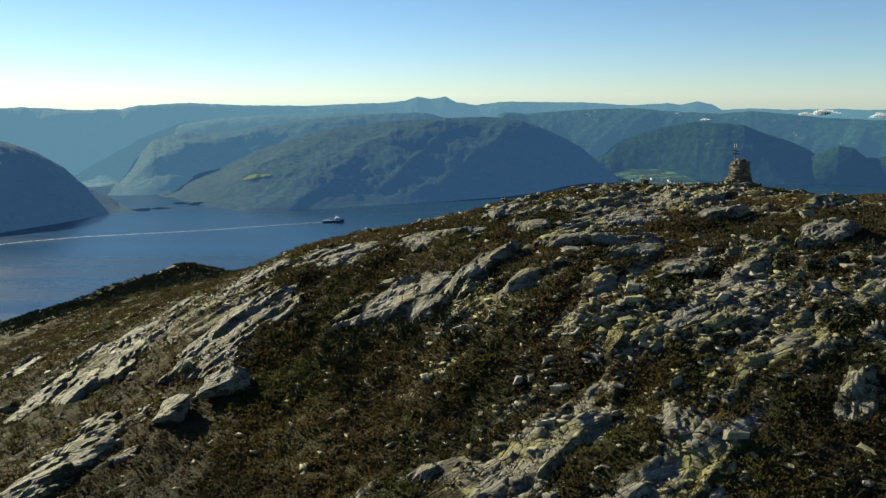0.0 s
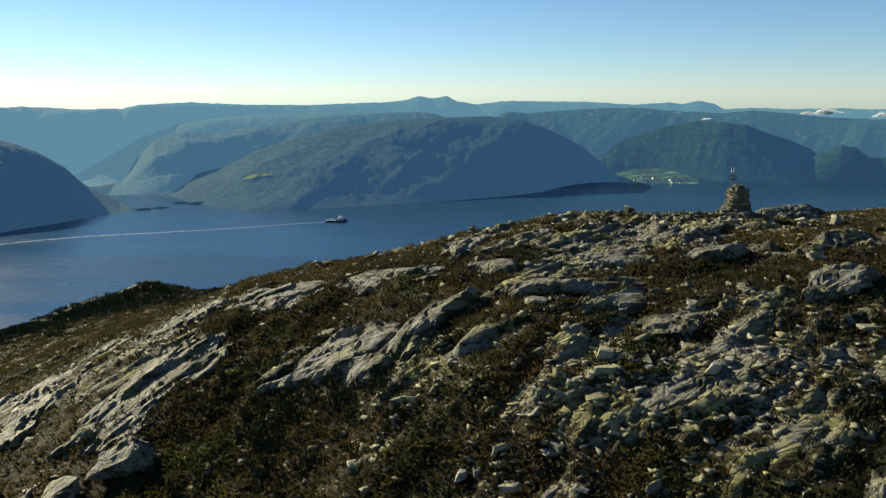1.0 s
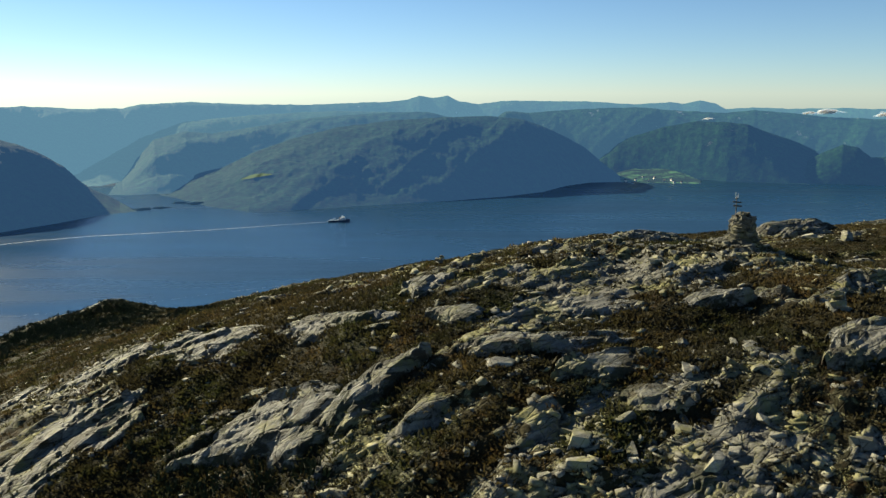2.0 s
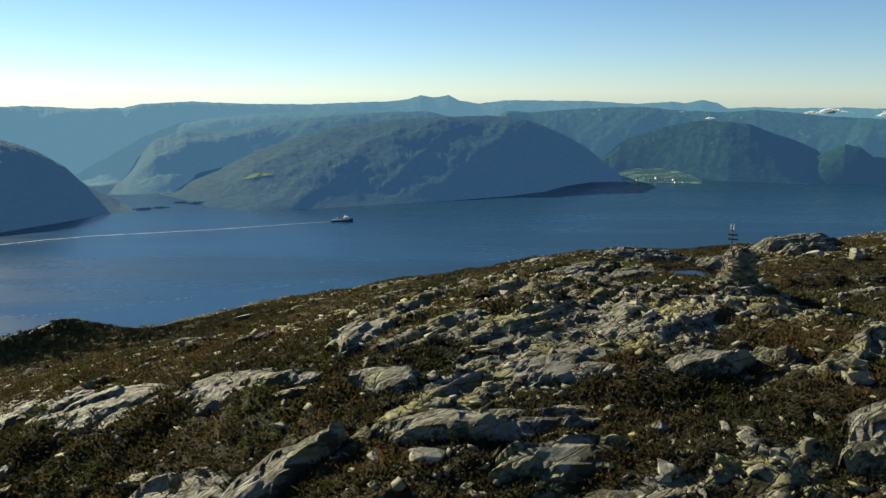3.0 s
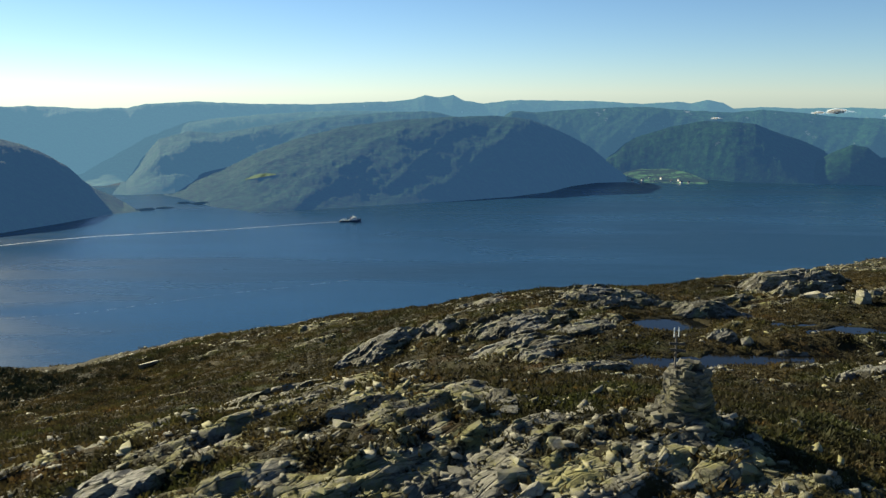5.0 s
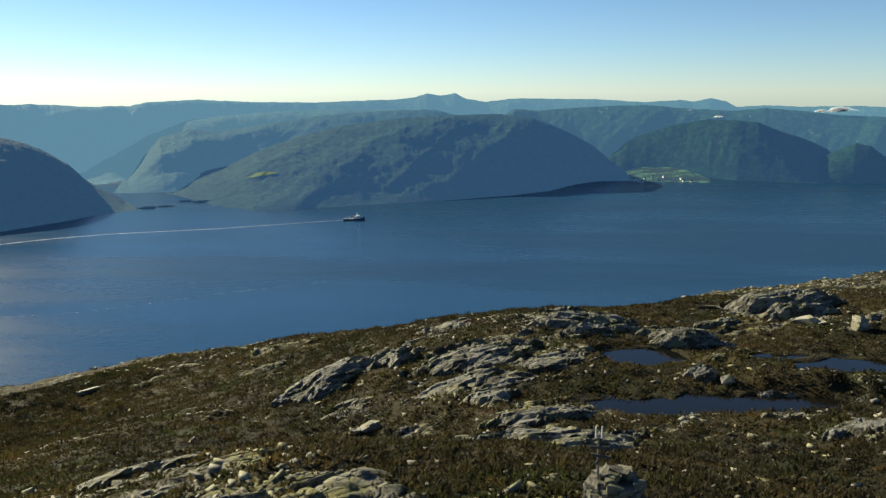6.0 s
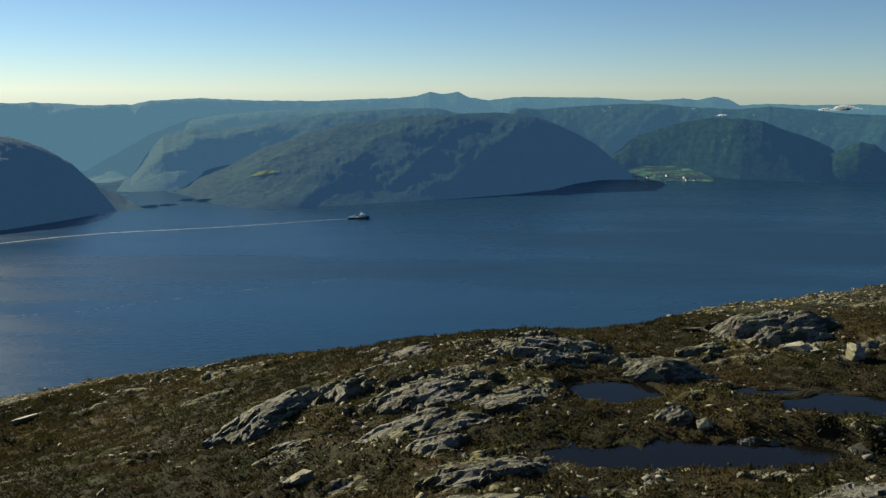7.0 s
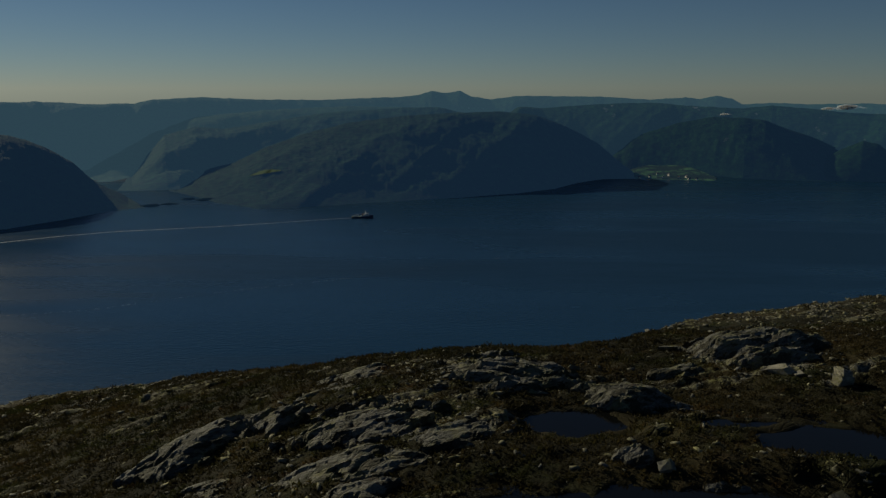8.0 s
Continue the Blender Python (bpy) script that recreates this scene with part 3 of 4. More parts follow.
def slab(x, y, length, width, turn, height, seed):
    """A whaleback of bedrock that rises out of the heath, split along its grain and broken at the edges."""
    name = "rock_outcrop"
    step = 0.16 if length * width < 12 else 0.2
    nu, nv = int(2.6 * length / step), int(2.6 * width / step)
    u, v = np.meshgrid(np.linspace(-1.3, 1.3, nu), np.linspace(-1.3, 1.3, nv))
    c, s = math.cos(radians(turn)), math.sin(radians(turn))
    lx, ly = u * length, v * width
    wx, wy = x + lx * c - ly * s, y + lx * s + ly * c
    gx, gy = along_grain(wx, wy, min(max(turn, 0), 62))
    rim = np.sqrt(u * u + v * v * 1.05) + (0.9 if height < 0.9 else 0.5) * layers(gx * 0.35, gy * 1.1, 4, seed)
    body = np.clip(1 - rim, -0.35, 1)
    dome = np.where(body > 0, np.clip(body * (2.2 if height < 0.9 else 1.5), 0, 1) ** 0.8, body * 3)
    level, edge, sheet_of = plates(gx * 0.2, gy * 0.62, seed)
    small, split, _ = plates(gx * 0.55, gy * 1.7, seed + 5)
    sheets = 0.38 * level + 0.24 * small - 0.12 * ramp01(edge, 0.09, 0.0) - 0.06 * ramp01(split, 0.10, 0.0)
    z = hill(wx, wy) + 0.72 * height * dome + 0.06 + (dome > 0) * np.clip(dome * 2, 0, 1) * sheets * (0.55 + 0.5 * height if height < 1.2 else 0.6) + 0.03 * layers(wx * 1.6, wy * 1.6, 3, seed + 2)
    z = np.where(dome < 0, z - 0.5, z)
    k = (np.arange(nv - 1)[:, None] * nu + np.arange(nu - 1)).ravel()
    quads = np.stack([k, k + 1, k + nu + 1, k + nu], 1)
    keep = (body.ravel()[quads] > -0.34).any(1)
    quads, owner = quads[keep], sheet_of.ravel()[quads[keep][:, 0]]
    places = np.stack([wx - x, wy - y, z - float(hill(x, y))], -1).reshape(-1, 3)
    ob = new(name)
    ob.location = (x, y, float(hill(x, y)))
    # each sheet between two cracks is a piece of its own; slivers join the sheet beside them
    grid = np.zeros((nv - 1) * (nu - 1), np.int64)
    grid[keep] = np.unique(owner, return_inverse=True)[1] + 1
    owner = whole_sheets(grid.reshape(nv - 1, nu - 1)).ravel()[keep]
    for which in np.unique(owner):
        used, faces = np.unique(quads[owner == which], return_inverse=True)
        me = bpy.data.meshes.new("rock_sheet")
        me.from_pydata(places[used].tolist(), [], faces.reshape(-1, 4).tolist())
        me.materials.append(ROCK)
        new("rock_sheet", me).parent = ob
    big = length > 3
    return tagged(ob, "long grey gneiss slab split into sheets, rising from the heath" if big else "small broken grey gneiss outcrop in the heath", "rock outcrop", "rock outcrops on the hill")


for n, row in enumerate(SLABS_SHOULDER + SLABS_FACE + SLABS_TOP + SLABS_BASIN):
    slab(*row, 100 + 3 * n)


# ---- boulders and loose stones ----
def boulder(x, y, size, high, label, mesh=0, turn=0.0, lean=8.0):
    ob = new("boulder", STONES[mesh])
    ob.matrix_world = Matrix.Translation((x, y, float(terrain(x, y)) + 0.22 * size * high)) @ tilt(x, y) @ pose(0, 0, 0, lean, -lean, turn) @ Matrix.Diagonal((size, size, size * high, 1))
    return tagged(ob, label, "boulder", "boulders on the hill")


def rough_boulder(seed, flat):
    me = stone_mesh("rough_boulder", flat, 16, ROCK, seed)
    bm = bmesh.new()
    bm.from_mesh(me)
    bmesh.ops.subdivide_edges(bm, edges=bm.edges, cuts=5, use_grid_fill=True)
    bmesh.ops.triangulate(bm, faces=bm.faces)
    bm.normal_update()
    for v in bm.verts:
        p = v.co * 3 + Vector((seed, 0, 0))
        v.co += v.normal * (0.07 * noise.noise(p) + 0.035 * noise.noise(p * 3.1) - 0.05 * max(0.0, 0.25 - abs(noise.noise(p * 0.9))))
    bm.to_mesh(me)
    bm.free()
    return me


for row in ((-34.9, -16.3, 2.5, 0.9, 35), (-37.6, -17.6, 2.3, 0.7, 20), (2.4, 35.3, 1.2, 1.3, 80)):
    ob = boulder(row[0], row[1], row[2], row[3], "large angular grey boulder standing in the heath", 0, row[4])
    ob.data = rough_boulder(int(row[4]), 0.7)
for row in ((-37.4, 51.2, 1.8, 0.6, 0, 10), (15.1, 29.5, 0.8, 0.9, 2, 40), (12.8, 26.2, 0.8, 0.7, 1, 0), (22.8, 27.0, 1.0, 0.6, 3, 15), (27.6, 45.8, 1.6, 0.7, 5, 60), (28.5, 45.0, 1.0, 0.8, 8, 10), (21.8, 53.5, 1.4, 0.6, 0, 5), (-7.9, 27.3, 1.5, 0.5, 4, 170)):
    boulder(row[0], row[1], row[2], row[3], "pale weathered boulder lying in heath and grass", row[4], row[5])


def rubble_density(x, y):
    d = np.zeros(np.shape(x))
    for cx, cy, rx, ry, k in BROKEN:
        d = np.maximum(d, k * np.exp(-(((x - cx) / rx) ** 2 + ((y - cy) / ry) ** 2)))
    d = d * (1 - 0.8 * np.exp(-(((x - 1) / 7) ** 2 + ((y + 11.5) / 3) ** 2)))
    d = d * (0.25 + 1.7 * np.clip(layers(x * 0.35, y * 0.45, 3, 77) + 0.2, 0, 1)) * (1 - 0.3 * ramp01(y, -12, -6)) + 0.010
    for tarn in TARNS:
        d = d * ramp01(tarn_reach(x, y, tarn), 1.1, 1.6)
    return np.clip(d, 0, 1)


def sown(count, x0, x1, y0, y1, density):
    """Places scattered by a density."""
    x, y = RNG.uniform(x0, x1, count * 14), RNG.uniform(y0, y1, count * 14)
    ok = RNG.uniform(0, 1, len(x)) < density(x, y)
    return x[ok][:count], y[ok][:count]


bx, by = sown(300, -26, 13, -38, 2, lambda x, y: rubble_density(x, y) ** 1.5)
for k, (x, y) in enumerate(zip(bx, by)):
    size = float(0.4 + 0.6 * RNG.uniform() ** 2.4)
    ob = new("stone_block", STONES[k % len(STONES)])
    m = Matrix(turn3(RNG, 0.22).tolist()).to_4x4()
    ob.matrix_world = Matrix.Translation((float(x), float(y), float(terrain(x, y)) + 0.03 * size)) @ m @ Matrix.Diagonal((size * 1.15, size * float(RNG.uniform(0.5, 1.0)), size * float(RNG.uniform(0.35, 0.95)), 1))
    tagged(ob, "loose angular grey gneiss block lying on the slope", "stone", "loose blocks on the slope")

PROTO = [arrays(me) for me in (stone_mesh("rubble", f, 10, STONE, 200 + k) for k, f in enumerate((0.5, 0.7, 0.9, 0.4, 0.6, 0.8)))]
rx, ry = sown(15500, -66, 64, -42, 92, lambda x, y: rubble_density(x, y) * 0.9)
rz = terrain(rx, ry)
places = []
for k in range(len(rx)):
    size = 0.12 + 0.50 * RNG.uniform() ** 3.0
    m = turn3(RNG, 0.22) * (np.array([1.25, RNG.uniform(0.5, 0.9), RNG.uniform(0.3, 0.7)]) * size)
    places.append((k % len(PROTO), m, np.array([rx[k], ry[k], rz[k] + 0.03 * size])))
joined("rubble", PROTO, places, STONE)


# ---- heather and grass ----
def tuft(blades, high, wide, seed):
    rng = np.random.default_rng(seed)
    v, f = [], []
    for b in range(blades):
        a, r = rng.uniform(0, 6.283), wide * math.sqrt(rng.uniform())
        base = np.array([math.cos(a) * r, math.sin(a) * r, -0.05])
        lean = np.array([math.cos(a), math.sin(a), 0]) * rng.uniform(0.05, 0.35) * high * 1.3
        tip = base + lean + np.array([rng.normal() * 0.05, rng.normal() * 0.05, high * rng.uniform(0.6, 1.1) * (1 - 0.5 * r / wide)])
        side = np.array([-math.sin(a + rng.normal()), math.cos(a + rng.normal()), 0]) * rng.uniform(0.035, 0.075)
        n = len(v)
        v += [base - side, base + side, tip]
        f.append((n, n + 1, n + 2))
    return np.array(v), np.array(f)


TUFTS = [tuft(16, 0.20, 0.38, 300), tuft(15, 0.14, 0.46, 301), tuft(17, 0.26, 0.34, 302), tuft(14, 0.11, 0.44, 303)]


def heath_density(x, y):
    d = 1 - 0.9 * ramp01(bareness(x, y), 0.36, 0.5)
    for tarn in TARNS:
        d = d * ramp01(tarn_reach(x, y, tarn), 1.1, 1.35)
    return d


near = sown(36000, -34, 16, -40, 9, heath_density)
basin = sown(36000, -42, 44, 9, 62, heath_density)
shoulder = sown(24000, -66, -31, -30, 62, heath_density)
wide = sown(14000, -105, 64, -36, 96, heath_density)
hx, hy = (np.concatenate([near[k], basin[k], shoulder[k], wide[k]]) for k in (0, 1))
hz = terrain(hx, hy)
places = []
for k in range(len(hx)):
    size = RNG.uniform(0.7, 1.5)
    places.append((k % len(TUFTS), turn3(RNG, 0.15) * size, np.array([hx[k], hy[k], hz[k]])))
joined("heather", TUFTS, places, TUFT)


def scrub_material():
    n = Nodes("dark_juniper", 0.8, 0.15)
    n.colour(n.ramp(n.island(), (0.0, (0.016, 0.022, 0.011)), (0.7, (0.034, 0.045, 0.018)), (1.0, (0.065, 0.072, 0.028))))
    return n.mat


SCRUB = [tuft(44, 0.5, 0.5, 320), tuft(40, 0.38, 0.65, 321)]


# Thickest on the left shoulder, where the dark scrub also stands in for shade
def scrub_density(x, y):
    d = 1.3 * np.exp(-(((x + 66) / 15) ** 2 + ((y - 44) / 10) ** 2)) + 0.8 * np.exp(-(((x + 57) / 4) ** 2 + ((y - 55) / 4) ** 2)) + 0.7 * np.exp(-(((x + 27) / 5) ** 2 + ((y + 15) / 3.5) ** 2))
    return np.clip(d * (0.5 + layers(x * 0.2, y * 0.2, 3, 61)), 0, 1)


sx, sy = sown(6500, -95, -18, -22, 64, scrub_density)
sz = terrain(sx, sy)
joined("juniper_scrub", SCRUB, [(k % 2, turn3(RNG, 0.15) * RNG.uniform(0.6, 1.3), np.array([sx[k], sy[k], sz[k]])) for k in range(len(sx))], scrub_material())

# ---- the cairn and its mast ----
def cairn():
    cx, cy = 1.3, 0.15
    base = float(hill(cx, cy)) - 0.05
    top = new("cairn")
    top.location = (cx, cy, base)
    tagged(top, "tall tapering dry-stone cairn of stacked flat grey stones", "cairn")
    bm = bmesh.new()
    bmesh.ops.create_cone(bm, cap_ends=True, segments=14, radius1=0.84, radius2=0.46, depth=2.05)
    for v in bm.verts:
        v.co.z += 1.0
    part("rubble_core", bm, CAIRN_STONE, top, "dark stones packed inside the cairn")
    rng = np.random.default_rng(5)

    def lay(x, y, z, size, face):
        ob = new("stone", FLAT_STONES[int(rng.integers(len(FLAT_STONES)))])
        ob.parent = top
        ob.matrix_basis = pose(x, y, z, rng.normal() * 4, rng.normal() * 4, face + rng.normal() * 12) @ Matrix.Diagonal((size * rng.uniform(0.85, 1.25), size * rng.uniform(0.8, 1.1), size * rng.uniform(0.8, 1.1), 1))

    z = 0.05
    while z < 2.08:
        r = 0.94 - 0.36 * (z / 2.1) ** 1.3 + rng.normal() * 0.02
        count = int(2 * math.pi * r / 0.31)
        spin = rng.uniform(0, 6.28)
        for k in range(count):
            a = spin + 2 * math.pi * k / count
            q = r - 0.12 + rng.normal() * 0.035
            lay(math.cos(a) * q, math.sin(a) * q, z + rng.normal() * 0.03, rng.uniform(0.26, 0.5), math.degrees(a) + 90)
        z += 0.13
    for k in range(9):
        a, q = rng.uniform(0, 6.28), rng.uniform(0, 0.42)
        lay(math.cos(a) * q, math.sin(a) * q, 2.12 + rng.uniform(0, 0.1), 0.45, rng.uniform(0, 360))
    for k in range(120):
        a = math.radians(rng.normal() * 62 + 225)
        q = rng.uniform(0.75, 1.65)
        x, y = math.cos(a) * q, math.sin(a) * q
        ground = float(hill(cx + x, cy + y)) - base
        lay(x, y, ground + max(0.05, (1.7 - q) * 0.8 * rng.uniform(0.2, 1.0)), rng.uniform(0.3, 0.55), rng.uniform(0, 360))
    return base


CAIRN_BASE = cairn()
WOOD, DARK_WOOD, WHITE = plain("grey_weathered_wood", (0.16, 0.14, 0.12), 0.8), plain("dark_signboard", (0.05, 0.045, 0.04), 0.7), plain("white_paint", (0.75, 0.75, 0.72), 0.5)
mast = tagged(new("marker_mast"), "thin wooden marker mast with cross boards on the cairn", "signpost")
mast.location = (0.85, 0.15, CAIRN_BASE + 1.75)
part("pole", rod(bmesh.new(), (0, 0, 0), (-0.03, 0, 1.52), 0.035, 0.03), WOOD, mast)
for k, (z, half, shift, turn) in enumerate(((1.18, 0.27, 0.02, 8), (0.96, 0.24, 0.06, -20), (0.84, 0.12, -0.05, 60))):
    ob = part("cross_board", box(bmesh.new(), -half + shift, half + shift, -0.025, 0.025, -0.04, 0.04, 0.006), DARK_WOOD, mast, "dark narrow board across the pole")
    ob.matrix_basis = pose(-0.02, -0.045, z, 0, 6 - 5 * k, turn)
for x in (-0.10, 0.05):
    part("prong", rod(bmesh.new(), (x, 0, 1.38), (x, 0, 1.72), 0.018, 0.016), WHITE, mast, "pale upright prong at the mast top")
part("prong_bracket", box(bmesh.new(), -0.12, 0.07, -0.02, 0.02, 1.36, 1.40, 0.005), DARK_WOOD, mast)


def small_pile(x, y, sizes, label):
    top = tagged(new("stone_pile"), label, "cairn", "small stone piles")
    z = float(terrain(x, y))
    top.location = (x, y, z)
    up = -0.05
    rng = np.random.default_rng(int(abs(x * 10)))
    for k, size in enumerate(sizes):
        ob = new("stone", (FLAT_STONES + STONES)[int(rng.integers(12))])
        ob.parent = top
        ob.matrix_basis = pose(rng.normal() * 0.06, rng.normal() * 0.06, up + size * 0.2, rng.normal() * 6, rng.normal() * 6, rng.uniform(0, 360)) @ Matrix.Diagonal((size, size, size, 1))
        up += size * 0.33


small_pile(-16.6, 4.2, (0.6, 0.45, 0.4, 0.3, 0.24), "little marker pile of balanced stones on the brow")
small_pile(-5.8, 1.4, (0.9, 0.7, 0.5), "low pile of grey stones on the hilltop")
small_pile(30.8, 43.2, (1.3, 1.0, 0.8, 0.5), "heap of pale stones in the heath")
small_pile(1.6, -10.7, (0.9, 0.8, 0.6, 0.4), "heap of broken upright stones in the heath")


# ---- the fjord: ship, wake, foam ----
def ship():
    hull_paint, white, buff, deck = plain("dark_blue_hull", (0.03, 0.05, 0.10), 0.4, 0, 0.3), plain("white_ship_paint", (0.8, 0.8, 0.78), 0.4, 0, 0.3), plain("buff_funnel", (0.45, 0.2, 0.08), 0.5, 0, 0.3), plain("grey_green_deck", (0.16, 0.2, 0.18), 0.7, 0, 0.3)
    glass = plain("dark_glass", (0.02, 0.03, 0.04), 0.1, 0, 0.3)
    top = tagged(new("ship"), "offshore ship with dark hull and white forward superstructure", "ship")
    bm = bmesh.new()
    sections = ((-36, 6.5, 0.0, 4.2), (-34, 7.6, -1.5, 4.2), (0, 8.0, -1.5, 4.4), (16, 7.6, -1.5, 6.2), (26, 5.0, -1.5, 8.2), (33, 1.8, -1.0, 9.4), (38, 0.15, 1.5, 10.0))
    rings = []
    for x, half, low, high in sections:
        rings.append([bm.verts.new(p) for p in ((x, -half, high), (x, -half * 0.96, low + 1), (x, -half * 0.6, low), (x, half * 0.6, low), (x, half * 0.96, low + 1), (x, half, high))])
    for a, b in zip(rings, rings[1:]):
        for k in range(6):
            bm.faces.new((a[k], a[(k + 1) % 6], b[(k + 1) % 6], b[k]))
    bm.faces.new(rings[0])
    bm.faces.new(rings[-1][::-1])
    bmesh.ops.recalc_face_normals(bm, faces=bm.faces)
    part("hull", bm, hull_paint, top, "dark blue steel hull")
    part("aft_deck", box(bmesh.new(), -35, 4, -7.0, 7.0, 4.3, 4.9, 0.1), deck, top)
    house = part("superstructure", box(bmesh.new(), 3, 24, -6.5, 6.5, 5.0, 12.0, 0.3), white, top, "white painted superstructure")
    part("window_band", box(bmesh.new(), 5, 24.2, -6.6, 6.6, 9.6, 10.6), glass, house, "dark window band")
    bridge = part("bridge", box(bmesh.new(), 9, 21, -7.2, 7.2, 12.1, 16.0, 0.3), white, top, "white bridge deck")
    part("window_band", box(bmesh.new(), 10, 21.2, -7.3, 7.3, 13.6, 15.0), glass, bridge, "dark bridge windows")
    part("mast", rod(bmesh.new(), (12, 0, 16), (11, 0, 26), 0.7, 0.3), white, top, "white lattice mast")
    part("radar", box(bmesh.new(), 9.5, 14, -2.0, 2.0, 19.0, 19.8), white, top)
    for y in (-5, 5):
        part("funnel", box(bmesh.new(), 1.0, 4.5, y - 1, y + 1, 5, 14.5, 0.3), buff, top, "buff exhaust funnel")
    part("crane", rod(bmesh.new(), (-12, 4, 4.9), (-12, 4, 12), 0.7, 0.5), white, top)
    part("crane_boom", rod(bmesh.new(), (-12, 4, 12), (-24, 2, 10), 0.5, 0.3), white, top)
    for x in (-30, -22, -5):
        part("deck_cargo", box(bmesh.new(), x, x + 5, -4, 3, 4.9, 7.6, 0.2), white, top)
    return top


def foam_material():
    n = Nodes("sea_foam", 0.6)
    n.colour(n.mix(n.noise(0.2, 4), (0.30, 0.34, 0.36), (0.5, 0.53, 0.54)))
    return n.mat


FOAM = foam_material()


def foam_patches(name, line, count, width, length, label, start=0.0, power=1.0):
    """Broken flecks of foam along a line of places on the water, in its own frame."""
    line = np.array(line, float)
    gaps = np.hypot(*np.diff(line, axis=0).T)
    along = np.r_[0, np.cumsum(gaps)]
    rng = np.random.default_rng(8)
    proto = []
    for k in range(4):
        a = np.linspace(0, 6.283, 8)[:-1]
        rim = np.stack([np.cos(a) * rng.uniform(0.6, 1, 7), np.sin(a) * rng.uniform(0.6, 1, 7), np.zeros(7)], 1)
        proto.append((np.vstack([[0, 0, 0.25], rim]), np.array([(0, i + 1, (i + 1) % 7 + 1) for i in range(7)])))
    places = []
    for k in range(count):
        d = along[-1] * rng.uniform() ** power
        x, y = np.interp(d, along, line[:, 0]), np.interp(d, along, line[:, 1])
        i = min(np.searchsorted(along, d, "right") - 1, len(line) - 2)
        way = math.atan2(*(line[i + 1] - line[i])[::-1])
        w, l = width(d), length * rng.uniform(0.4, 1.3)
        c, s = math.cos(way), math.sin(way)
        off = rng.normal() * w
        m = np.array([[c * l, -s * w * 0.6, 0], [s * l, c * w * 0.6, 0], [0, 0, 1]])
        places.append((k % 4, m, np.array([x - s * off, y + c * off, 0.12])))
    ob = joined(name, proto, places, FOAM)
    ob["label"] = label
    return ob


vessel = ship()
WAKE = [(-34, 0), (-120, -18), (-260, -62), (-420, -108), (-590, -140), (-760, -168), (-900, -225), (-1040, -310), (-1200, -420)]
wake = foam_patches("ship_wake", WAKE, 2200, lambda d: 0.6 + 1.0 * min(d / 600, 1), 5, "long white trail of foam behind the ship", power=1.6)
FOAM_LINE = [(-1000, 1380), (-876, 1414), (-734, 1454), (-605, 1535), (-494, 1605), (-382, 1660), (-263, 1719), (-110, 1812), (74, 1921), (247, 2035), (501, 2214), (694, 2306), (1096, 2438)]
streak = foam_patches("foam_line", FOAM_LINE, 260, lambda d: 0.6, 4, "broken line of old foam drifting on the fjord")
streak.location = (0, 0, SEA)


# ---- farms and shore details ----
def field(name, b0, b1, r0, r1, rise, colour, label):
    a = np.radians(np.linspace(b0, b1, 40))[None, :]
    t = np.linspace(0, 1, 14)[:, None]
    mid = (a - a.mean()) / (a.max() - a.min()) * 2
    r = r0 + (r1 - r0) * t * (1 - 0.6 * mid * mid) + 20 * layers(a * 180 / math.pi * 2, t * 0 + 2, 2, 4)
    x, y = MID.x + r * np.sin(a), MID.y + r * np.cos(a)
    ragged = 0.85 + 0.35 * layers(np.degrees(a) * 0.6, t * 0 + 5, 2, 12)
    z = SEA - 1.5 + rise * t * (1 - 0.9 * mid * mid) * ragged + 0 * r
    w, h = 40, 14
    k = (np.arange(h - 1)[:, None] * w + np.arange(w - 1)).ravel()
    me = bpy.data.meshes.new(name)
    me.from_pydata(np.stack([x, y, z], -1).reshape(-1, 3).tolist(), [], np.stack([k, k + 1, k + w + 1, k + w], 1).tolist())
    n = Nodes(name + "_grass", 0.9, 0.1)
    strips = n.step(n.cells(0.014, n.stretch(1, 0.5, 1, 25)), 0.02, 0.08)
    mown = n.mix(n.step(n.noise(0.012, 3), 0.4, 0.6), colour, tuple(v * 0.55 for v in colour))
    woods = n.step(n.noise(0.011, 7, 0.7, n.stretch(0.7, 1.6, 1)), 0.47, 0.51)
    n.colour(n.mix(woods, n.mix(strips, (0.015, 0.03, 0.012), mown), (0.010, 0.024, 0.009)))
    # the haze over the fields, painted in as a faint blue glow
    n.b.inputs["Emission Color"].default_value, n.b.inputs["Emission Strength"].default_value = (*NEAR_HAZE, 1), 0.06
    me.materials.append(n.mat)
    return tagged(new(name, me), label, "field", kind="structure")


field("backdrop_farm_fields", 12.0, 18.8, 3890, 4270, 46, (0.070, 0.165, 0.055), "bright green farm fields sloping to the fjord")


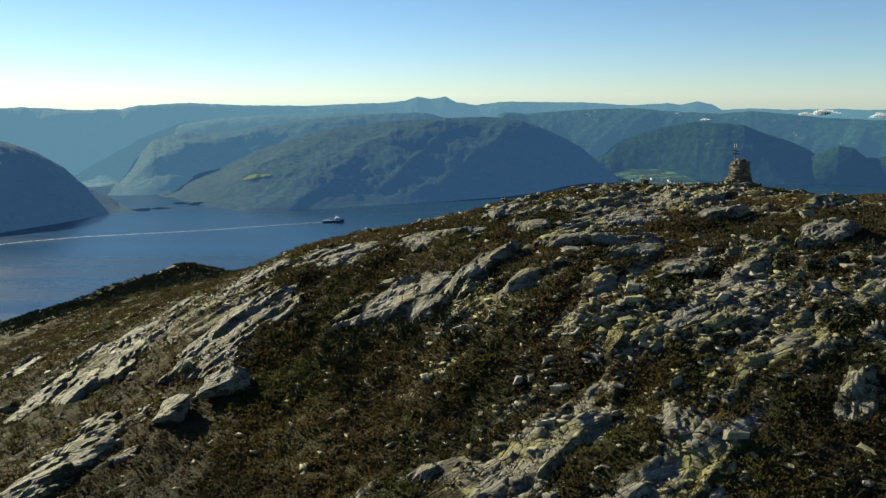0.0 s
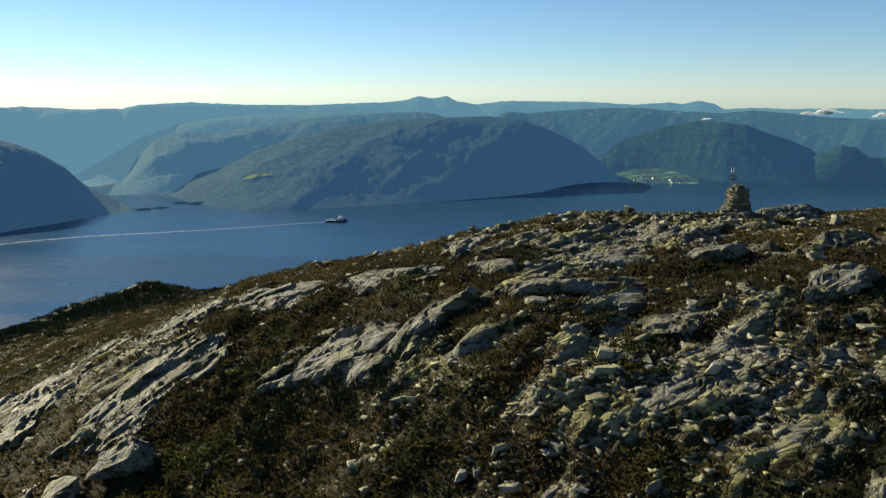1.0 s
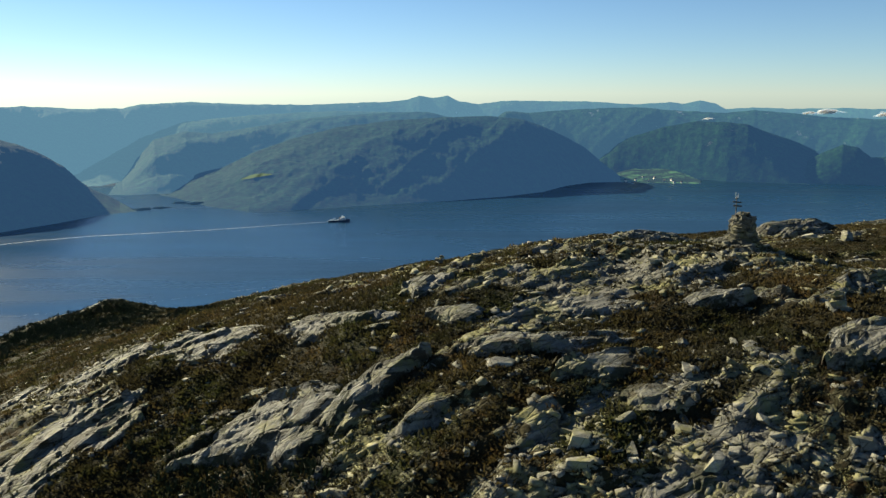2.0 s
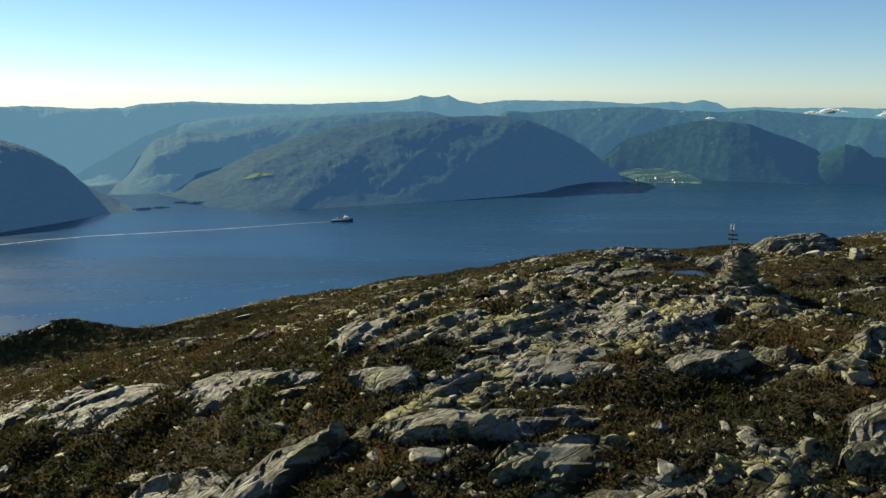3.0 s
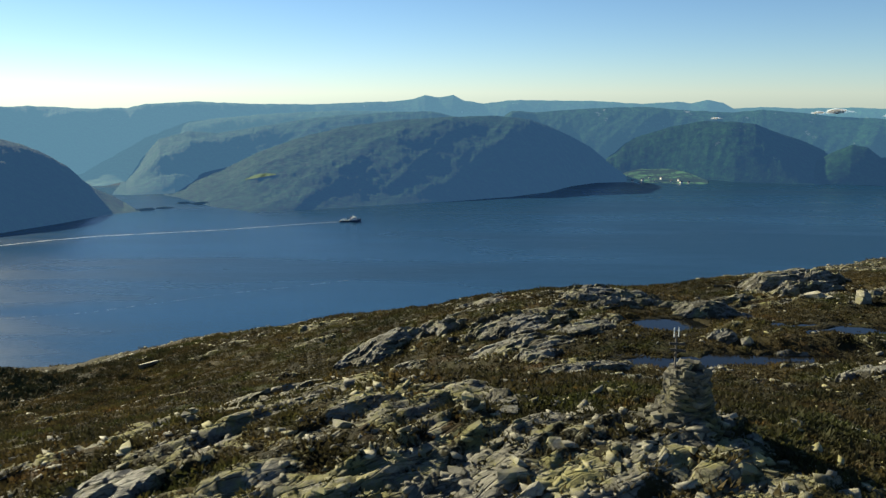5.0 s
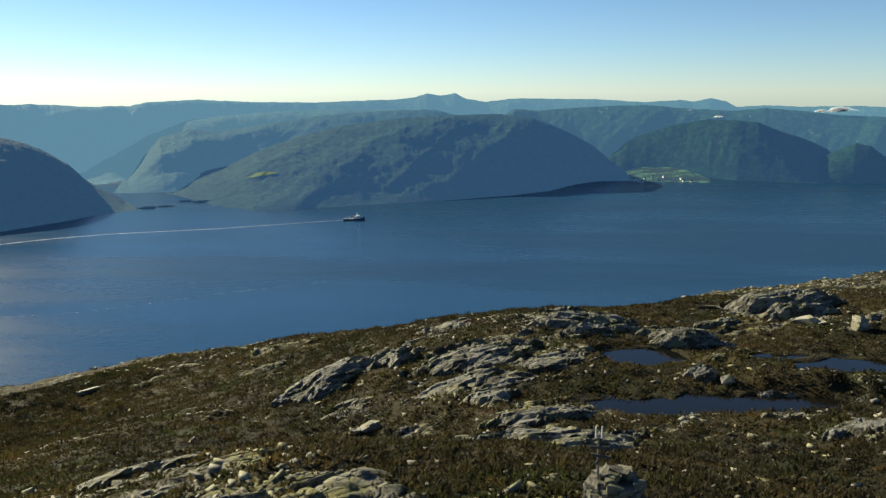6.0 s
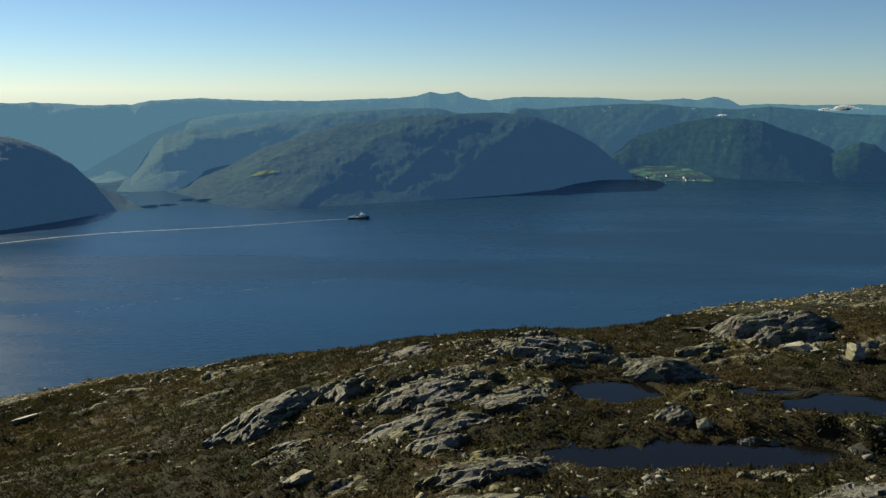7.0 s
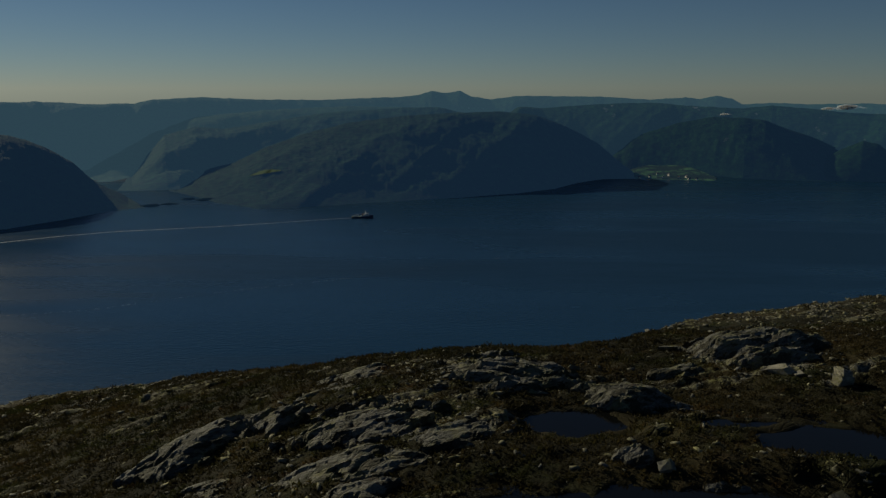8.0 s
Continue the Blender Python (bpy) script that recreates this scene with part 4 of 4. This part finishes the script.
def meadow():
    """A mown meadow laid on the massif's slope."""
    from_mesh = MASSIF.data
    tree = BVHTree.FromPolygons([v.co for v in from_mesh.vertices], [tuple(p.vertices) for p in from_mesh.polygons])
    bm = bmesh.new()
    rows = []
    for j in range(5):
        row = []
        for i in range(14):
            b = radians(-14.7 + 2.2 * i / 13)
            fall = (-10.75 + 0.55 * i / 13 + (j / 4) * (0.45 * math.sin(math.pi * (i + 1) / 15)) + 0.06 * noise.noise((i * 0.6, j, 0))) / 100
            way = Vector((math.sin(b), math.cos(b), fall)).normalized()
            place, *_ = tree.ray_cast(MID, way)
            row.append(bm.verts.new(place - way * 9 + Vector((0, 0, 1))) if place else None)
        rows.append(row)
    for a, b in zip(rows, rows[1:]):
        for i in range(13):
            if all((a[i], a[i + 1], b[i + 1], b[i])):
                bm.faces.new((a[i], a[i + 1], b[i + 1], b[i]))
    ob = part("backdrop_meadow", bm, plain("mown_meadow", (0.035, 0.105, 0.055), 0.9, 0, 0.02), None)
    return tagged(ob, "small pale green meadow on the wooded slope", "field", kind="structure")


meadow()


def skerry(b, r, length, high, seed):
    bm = bmesh.new()
    bmesh.ops.create_icosphere(bm, subdivisions=4, radius=1)
    for v in bm.verts:
        w = 1 + 0.5 * noise.noise(v.co * 1.7 + Vector((seed, 0, 0))) + 0.2 * noise.noise(v.co * 5)
        v.co = Vector((v.co.x * length * w, v.co.y * length * 0.3 * w, v.co.z * high * w))
    ob = part("skerry", bm, SKERRY, None, smooth=True)
    ob.matrix_world = pose(MID.x + r * math.sin(radians(b)), MID.y + r * math.cos(radians(b)), SEA, 0, 0, -b)
    return tagged(ob, "low dark wooded skerry in the narrow inlet", "skerry", "skerries in the inlet")


# The skerries' wood gets the same painted haze, as a weak emission
SKERRY = forest_material("skerry_wood", NEAR_HAZE, 0.06)
for k, row in enumerate(((-21.5, 3090, 34, 7), (-20.3, 3110, 30, 5), (-19.0, 3230, 26, 6), (-17.9, 3190, 40, 7))):
    skerry(*row, k)


def house():
    top = tagged(new("farmhouse"), "small white farmhouse with grey gabled roof by the fields", "house", "farmhouses by the fjord")
    bm = bmesh.new()
    box(bm, -6, 6, -4, 4, -3, 5)
    part("wall", bm, plain("white_boards", (0.75, 0.74, 0.7), 0.6, 0, 0.5), top)
    bm = bmesh.new()
    v = [bm.verts.new(p) for p in ((-6.6, -4.6, 4.6), (6.6, -4.6, 4.6), (6.6, 4.6, 4.6), (-6.6, 4.6, 4.6), (-6.6, 0, 8.6), (6.6, 0, 8.6))]
    for f in ((0, 1, 5, 4), (2, 3, 4, 5), (0, 4, 3), (1, 2, 5), (3, 2, 1, 0)):
        bm.faces.new([v[k] for k in f])
    part("roof", bm, plain("grey_slates", (0.15, 0.15, 0.16), 0.7, 0, 0.5), top)
    return top


first = house()
spots = [(13.6, 3910, 5), (14.3, 3940, 8), (15.2, 3930, 7), (15.6, 3980, 14), (16.3, 3940, 7), (17.0, 3910, 5), (17.5, 3920, 4), (14.8, 4000, 15), (16.8, 3960, 9)]
for k, (b, r, up) in enumerate(spots):
    m = pose(MID.x + r * math.sin(radians(b)), MID.y + r * math.cos(radians(b)), SEA - 0.5 + up, 0, 0, 37 * k)
    if k:
        copy_thing(first, m)
    else:
        first.matrix_basis = m


def cloud(b, r, fall, length, high, seed):
    """A low bank of cloud on the far ridge: a heap of soft lumps."""
    top = bmesh.new()
    rng = np.random.default_rng(seed)
    for k in range(70):
        u = float(np.clip(rng.normal() * 0.45, -1, 1))
        size = high * (1 - 0.7 * abs(u)) * rng.uniform(0.10, 0.38)
        lift, back = rng.uniform(0, 0.7) * high * (1 - abs(u)) + 0.2 * high * u, rng.normal() * 12
        made = bmesh.ops.create_icosphere(top, subdivisions=2, radius=1)
        for v in made["verts"]:
            w = 1 + 0.6 * noise.noise(v.co * 2 + Vector((k, seed, 0)))
            v.co = Vector((u * length + v.co.x * size * 2.6 * w, v.co.y * size * w + back, v.co.z * size * 0.7 * w + lift))
    n = Nodes("cloud_bank", 1.0, 0.0)
    n.colour((0.85, 0.86, 0.86))
    mist, clear, mixed = n.t.nodes.new("ShaderNodeBsdfTranslucent"), n.t.nodes.new("ShaderNodeBsdfTransparent"), n.t.nodes.new("ShaderNodeMixShader")
    mist.inputs["Color"].default_value = (0.85, 0.86, 0.86, 1)
    white = n.t.nodes.new("ShaderNodeAddShader")
    n.link(n.b.outputs[0], white.inputs[0]).link(mist.outputs[0], white.inputs[1])
    mixed.inputs[0].default_value = 0.07
    n.link(clear.outputs[0], mixed.inputs[1]).link(white.outputs[0], mixed.inputs[2]).link(mixed.outputs[0], n.t.nodes["Material Output"].inputs[0])
    ob = part("cloud_bank", top, n.mat, None, smooth=True)
    ob.matrix_world = pose(MID.x + r * math.sin(radians(b)), MID.y + r * math.cos(radians(b)), MID.z + r * fall / 100, 0, 0, -b)
    return tagged(ob, "low white bank of cloud lying on the far ridge", "cloud", "clouds on the ridge")


for k, row in enumerate(((26.5, 4790, -2.25, 85, 34), (25.4, 4790, -2.3, 50, 18), (19.0, 4470, -3.05, 34, 12), (29.8, 4790, -2.5, 60, 30))):
    cloud(*row, k)


def motions():
    rows = [(0.0, pose(-382, 2552, SEA, 0, 0, 8)), (8.0, pose(-316, 2583, SEA, 0, 0, 8))]
    walk(vessel, rows)
    walk(wake, [(t, m @ pose(0, 0, 0.05)) for t, m in rows])


motions()
